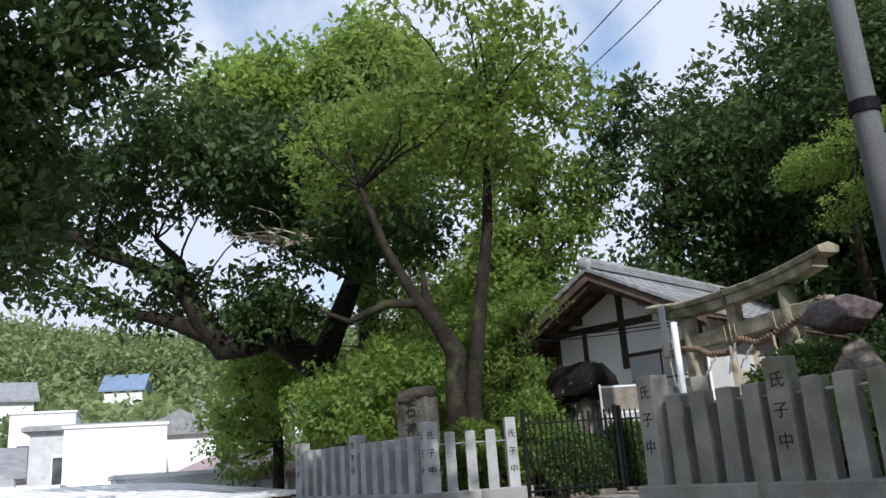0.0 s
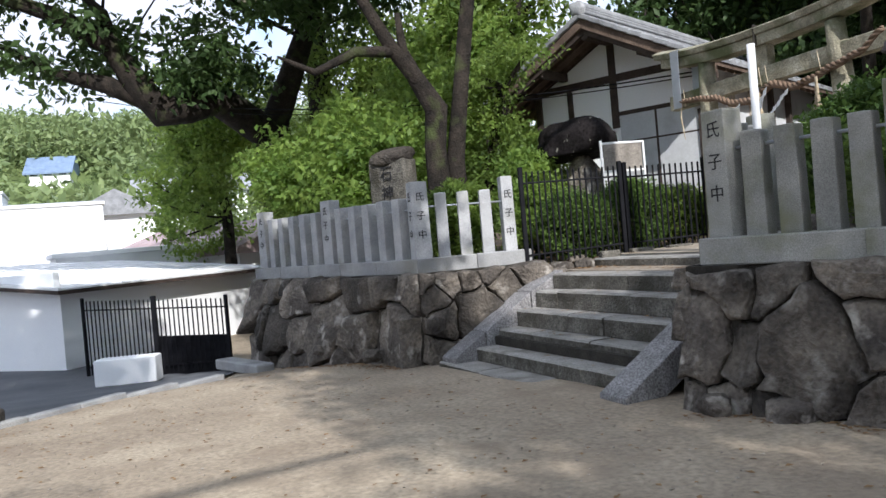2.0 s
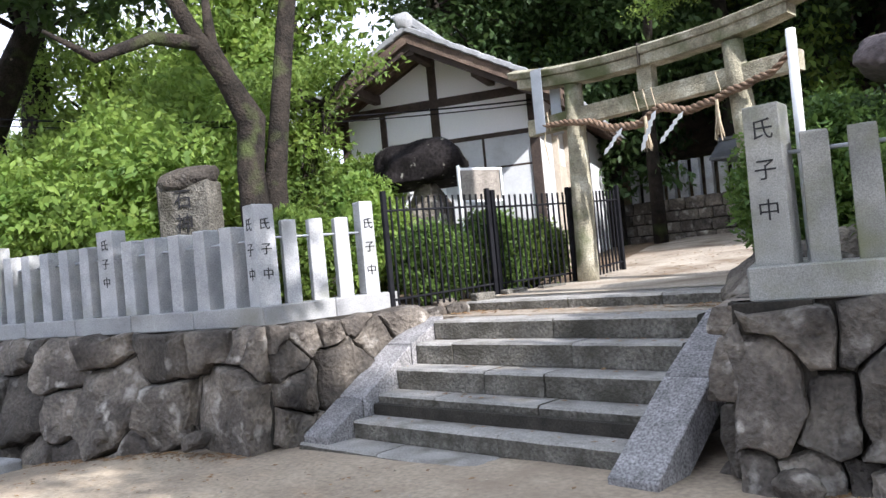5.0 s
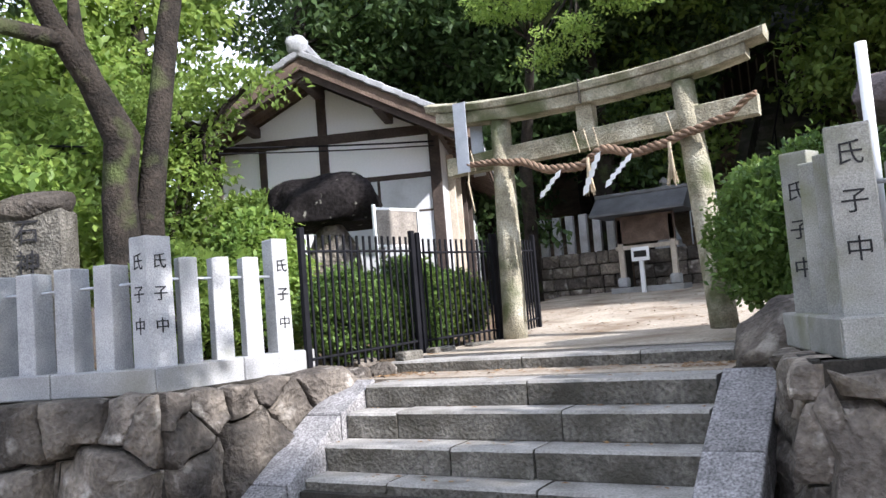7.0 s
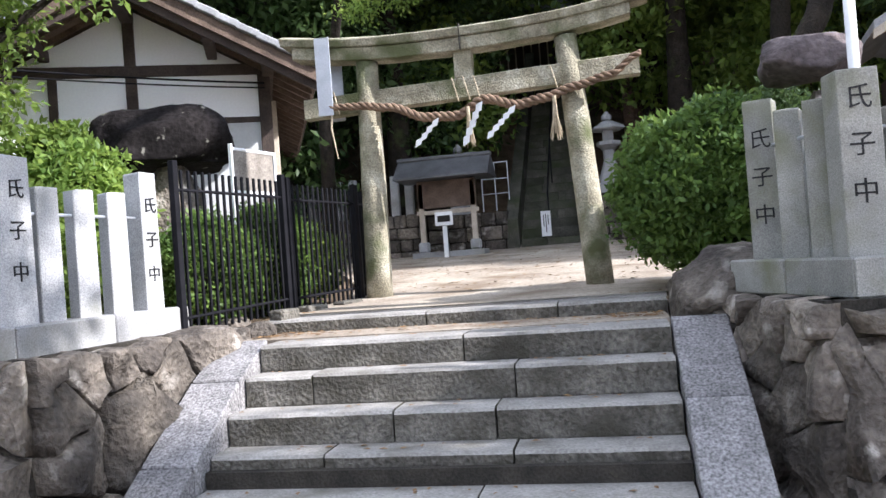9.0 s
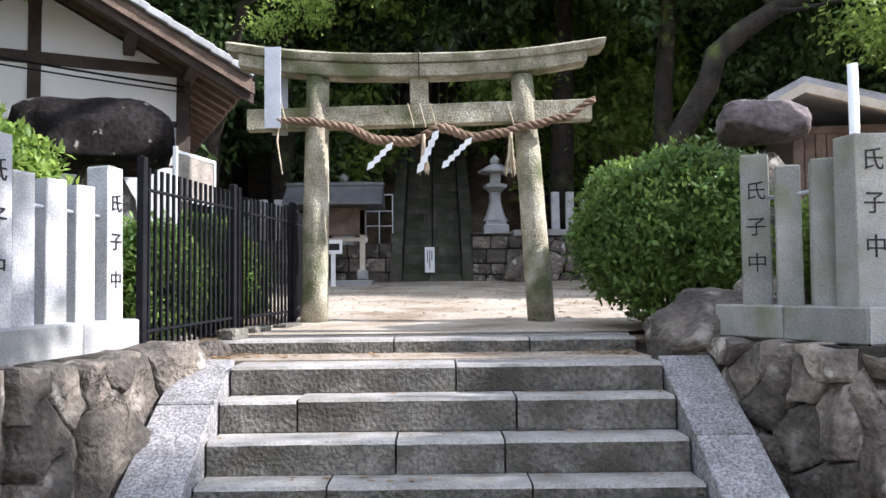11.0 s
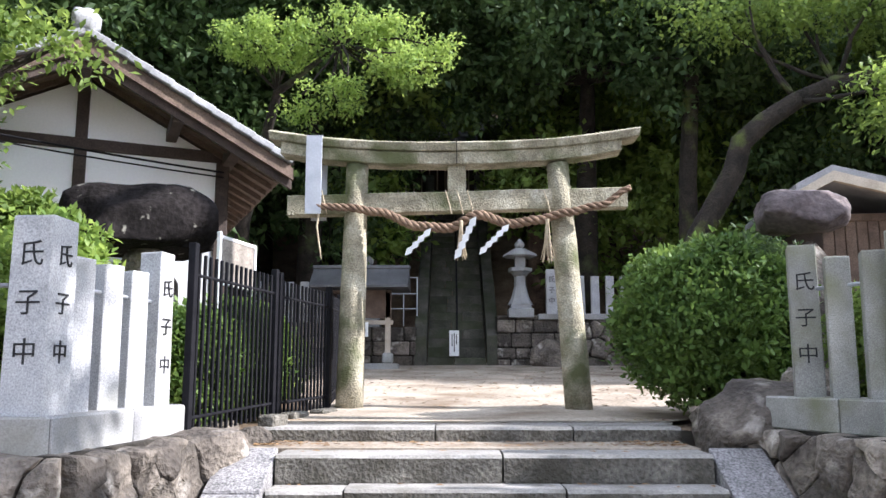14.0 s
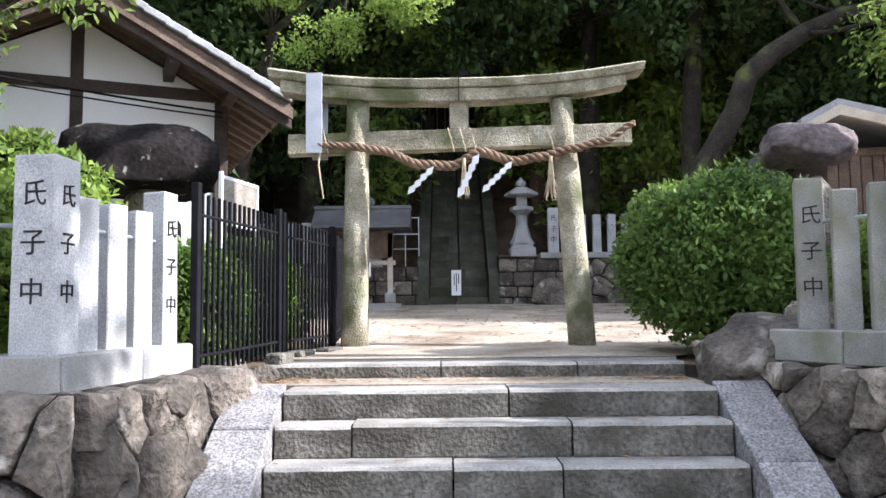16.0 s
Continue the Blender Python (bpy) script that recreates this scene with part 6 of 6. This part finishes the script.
# the wood: a few dense trees, repeated with turns and sizes
def wood_tree(seed, mat, h, w):
    rng = random.Random(seed)
    k = h / 9
    return tree("wood_tree", (0, 0, 0), [([(0, 0, -0.8), (0.1, 0.05, 2.5 * k), (0.25, 0.1, 5.0 * k), (0.2, -0.1, 7.2 * k)], [0.24, 0.2, 0.15, 0.06])],
                [(0, 0, 6.4 * k, w, w, 2.4 * k), (0.7, -0.9, 4.4 * k, w * 0.8, w * 0.8, 1.5 * k), (-0.9, 0.5, 3.4 * k, w * 0.8, w * 0.7, 1.3 * k), (0.2, -0.6, 2.0 * k, w * 0.6, w * 0.6, 1.1 * k)],
                230, 52, 0.2, mat, seed, "dense dark evergreen of the wood behind the shrine", (0.4, 0.8), 22, "wood trees")


kinds = [wood_tree(51, LEAF_DARK, 9.5, 2.5), wood_tree(52, LEAF_DARK, 11, 2.8), wood_tree(53, LEAF, 10, 2.6)]
rng = random.Random(9)
spots = []
for row, (y, n, x0, x1) in enumerate(((18.4, 9, -22, 2), (21.2, 10, -24, 4), (24.5, 10, -26, 6), (28.5, 9, -27, 9), (33, 9, -29, 12), (39, 8, -30, 16))):
    for k in range(n):
        x = x0 + (x1 - x0) * (k + 0.5) / n + rng.uniform(-0.7, 0.7)
        if abs(x + 9.37) < 1.5 and y < 26:
            x += 1.9 if x > -9.37 else -1.9
        spots.append((x, y + rng.uniform(-0.8, 0.8), rng.choice((0, 1, 2, 1, 2)), rng.uniform(0, 360), rng.uniform(0.85, 1.25)))
spots += [(-3.2, 18.0, 2, 30, 0.95), (-0.6, 16.6, 0, 200, 1.0), (1.4, 17.0, 2, 100, 1.1), (-14.8, 15.8, 0, 70, 0.95), (-17.5, 13.5, 1, 140, 1.0), (-19.5, 10.5, 2, 10, 1.0), (1.5, 13.5, 1, 80, 1.1)]
used = set()
for x, y, k, turn, s in spots:
    m = yaw(x, y, slope_z(x, y) if y > 17 else court_z(x, y) - 0.1, turn) @ Matrix.Scale(s, 4)
    if k not in used:
        used.add(k)
        kinds[k].matrix_basis = m
    else:
        o = copy_thing(kinds[k], m)
        o.matrix_basis = m
for k, (x, y, bl) in enumerate(((-12.6, 17.6, [(-12.4, 15.8, 8.6, 3.2, 2.2, 2.2), (-10.4, 16.8, 9.4, 2.6, 2.0, 2.0)]), (-6.6, 18.0, [(-7.2, 16.2, 8.8, 3.0, 2.2, 2.2), (-8.6, 17.6, 8.0, 2.2, 1.8, 1.6), (-4.6, 15.6, 7.6, 2.6, 2.0, 2.0)]))):
    tree("overhanging_tree", (0, 0, 0), [([(x, y, 1.2), (x + 0.1, y - 0.2, 4.5), (x + 0.1, y - 0.8, 7.5)], [0.3, 0.25, 0.15])], bl, 420, 52, 0.18, LEAF_DARK, 81 + k, "tall dark evergreen that overhangs the steep stairs", (0.4, 0.8), 26, "overhanging trees")
for x, y, r, h in ((-7.45, 19.4, 0.26, 12.0), (-3.85, 19.2, 0.22, 12.0)):
    tree("cedar", (0, 0, 0), [([(x, y, 1.6), (x + 0.05, y, 5.0), (x + 0.12, y, 8.5), (x + 0.15, y, h)], [r, r * 0.9, r * 0.75, r * 0.4])], [(x, y, h + 1.2, 2.0, 1.8, 1.8)], 90, 50, 0.18, LEAF_DARK, 93, "straight reddish-brown trunk of a tall cedar in the wood", (0.4, 0.8), 8, "cedars", CEDAR_BARK)
# unseen trees that close the square behind and beside, added to cut sky light
for k in range(12):
    x, y = ((-26 + k * 6.0, -27 + 2.5 * math.sin(k * 2.1)) if k < 9 else (15.5, -8 + (k - 9) * 5.5))
    m = yaw(x, y, -0.3, k * 77) @ Matrix.Scale(0.88 + 0.1 * math.sin(k * 1.7), 4)
    o = copy_thing(kinds[k % 3], m)
    o.matrix_basis = m
    tagged(o, "unseen evergreen added at the edge of the square to cut sky light", "tree", "edge trees")
# leaning mossy trunk on the right, and sunlit sprays over the gate
tree("leaning_tree", (0, 0, 0), [([(-6.2, 13.0, 1.0), (-5.95, 13.0, 2.4), (-5.55, 13.0, 3.35), (-4.94, 13.0, 4.40), (-4.79, 13.0, 4.9), (-4.38, 13.0, 5.26), (-3.85, 13.0, 5.6), (-3.2, 13.0, 5.9), (-2.2, 12.9, 6.1)], [0.24, 0.21, 0.19, 0.18, 0.175, 0.165, 0.15, 0.13, 0.08]), ([(-5.05, 15.4, 1.2), (-4.96, 15.4, 4.8), (-4.71, 15.4, 8.0), (-4.6, 15.4, 10)], [0.2, 0.17, 0.14, 0.08])],
     [(-2.6, 11.6, 5.1, 1.5, 1.2, 0.9), (-2.0, 12.6, 7.6, 2.2, 1.6, 1.3), (-4.4, 13.4, 7.4, 1.9, 1.2, 0.9), (-5.2, 15.4, 9.0, 2.0, 1.6, 1.4)], 330, 50, 0.11, LEAF, 61, "leaning mossy-trunked tree beside the court", (0.35, 0.65), 26, bark=BARK_MOSS)
tree("maple_tree", (0, 0, 0), [([(-13.6, 15.6, 1.2), (-13.4, 15.2, 4.0), (-12.6, 14.2, 6.2), (-11.4, 13.5, 6.8)], [0.16, 0.13, 0.08, 0.03])],
     [(-10.3, 13.0, 6.2, 0.7, 0.6, 0.4), (-11.3, 13.0, 5.75, 0.6, 0.5, 0.42), (-11.95, 13.1, 5.5, 0.45, 0.4, 0.26), (-10.9, 13.3, 6.9, 1.1, 0.7, 0.5), (-9.6, 13.2, 6.5, 0.55, 0.5, 0.3), (-12.6, 13.6, 6.9, 1.2, 0.8, 0.6)], 200, 44, 0.075, FERN, 63, "fresh green maple whose boughs catch the sun", (0.14, 0.34), 30)
tree("garden_maple", (0, 0, 0), [([(-14.3, 6.6, 0.7), (-14.1, 6.7, 2.4), (-13.7, 6.9, 3.6), (-12.9, 6.9, 4.0)], [0.1, 0.085, 0.06, 0.025])],
     [(-13.0, 6.8, 3.95, 0.95, 0.5, 0.16), (-14.2, 6.6, 3.6, 1.2, 0.8, 0.7), (-13.9, 6.8, 2.6, 0.9, 0.7, 0.8)], 130, 50, 0.09, LEAF, 65, "slender garden maple before the white gable", (0.2, 0.4), 16)

# utility pole with its cables
up = thing("utility_pole", yaw(-5.5, 6.5, 0.85), "tall pale concrete utility pole behind the fence", "utility pole")
part("shaft", tube([(0, 0, -0.2), (0, 0, 7.6)], [0.125, 0.10], 16), ASPHALT, up, smooth=True)
part("band", tube([(0, 0, 3.3), (0, 0, 3.42)], 0.135, 16), IRON, up)
part("crossarm", box(-0.06, 0.06, -0.8, 0.8, 6.5, 6.62, 0.01), STEEL, up)
cable("power_cable", (-5.5, 6.3, 7.4), (-42, 18.6, 21.0), 0.9, 0.012, "black power cable strung from the pole")
cable("power_cable", (-5.5, 6.9, 7.4), (-42, 19.2, 20.4), 0.9, 0.012, "black power cable strung from the pole")


# ---- fallen leaves and grit ----
DEAD = material("fallen_leaves", [(0.3, (0.13, 0.07, 0.035)), (0.7, (0.30, 0.19, 0.09))], 9, 0.9, 0.0, 60, fine_amount=0.3)
GRIT = material("grit", [(0.3, (0.22, 0.19, 0.16)), (0.7, (0.42, 0.38, 0.33))], 9, 0.9, 0.0, 60, fine_amount=0.3)


def litter(name, spots, size, mat, label, seed, flat=0.25):
    """Many tiny curled flakes at (x, y, z)."""
    rng = np.random.default_rng(seed)
    vs, fs = [], []
    for k, (x, y, z) in enumerate(spots):
        a, s = rng.uniform(0, 6.28), size * rng.uniform(0.5, 1.3)
        c, d = math.cos(a) * s, math.sin(a) * s
        h = rng.uniform(0.1, flat) * s
        vs += [(x - c, y - d, z + 0.004), (x + d * 0.5, y - c * 0.5, z + 0.004 + h), (x + c, y + d, z + 0.005), (x - d * 0.5, y + c * 0.5, z + 0.003 + h * 0.6)]
        fs += [(4 * k, 4 * k + 1, 4 * k + 2), (4 * k, 4 * k + 2, 4 * k + 3)]
    me = bpy.data.meshes.new(name)
    me.from_pydata(vs, [], fs)
    me.materials.append(mat)
    return tagged(new(name, me), label, "litter", kind="stuff")


rng = random.Random(101)
sp = []
for _ in range(1100):
    x, y = rng.uniform(-14, -1), rng.uniform(-2.5, 4.0)
    sp.append((x, y, ground_z(x, y)))
for _ in range(500):
    t = rng.random()
    x, y = -6.9 + t * 4, 4.45 + t * 1.2 - abs(rng.gauss(0, 0.12))
    sp.append((x, y, ground_z(x, y)))
for _ in range(500):
    t = rng.random()
    x, y = -11.2 - t * 3, 3.85 - t * 0.7 - abs(rng.gauss(0, 0.14))
    sp.append((x, y, ground_z(x, y)))
for _ in range(420):
    x = rng.choice((-10.9 + abs(rng.gauss(0, 0.25)), -7.85 - abs(rng.gauss(0, 0.3)), rng.uniform(-10.9, -7.9)))
    sp.append((x, rng.uniform(6.0, 6.4), 0.716))
for _ in range(420):
    x, y = rng.choice((-10.85 + abs(rng.gauss(0, 0.14)), -7.8 - abs(rng.gauss(0, 0.2)))), rng.uniform(6.75, 8.1)
    sp.append((x, y, 0.842))
for ny, nz in NOSE[:5]:
    for _ in range(16):
        sp.append((rng.uniform(-10.6, -7.9), ny + rng.uniform(0.08, 0.24), nz + 0.004))
litter("fallen_leaves", sp, 0.026, DEAD, "scattered brown fallen leaves on sand and steps", 5)
sp = []
for _ in range(2600):
    x, y = rng.uniform(-13, -1), rng.uniform(-2.2, 4.0)
    sp.append((x, y, ground_z(x, y) + 0.001))
litter("grit", sp, 0.012, GRIT, "small pale grit on the sandy ground", 6, 0.9)
sp = []
for _ in range(900):
    x, y = rng.uniform(-11.5, -6.5), rng.uniform(8.2, 16)
    sp.append((x, y, court_z(x, y) + 0.006))
litter("court_leaves", sp, 0.03, DEAD, "scattered brown leaves on the court", 7)
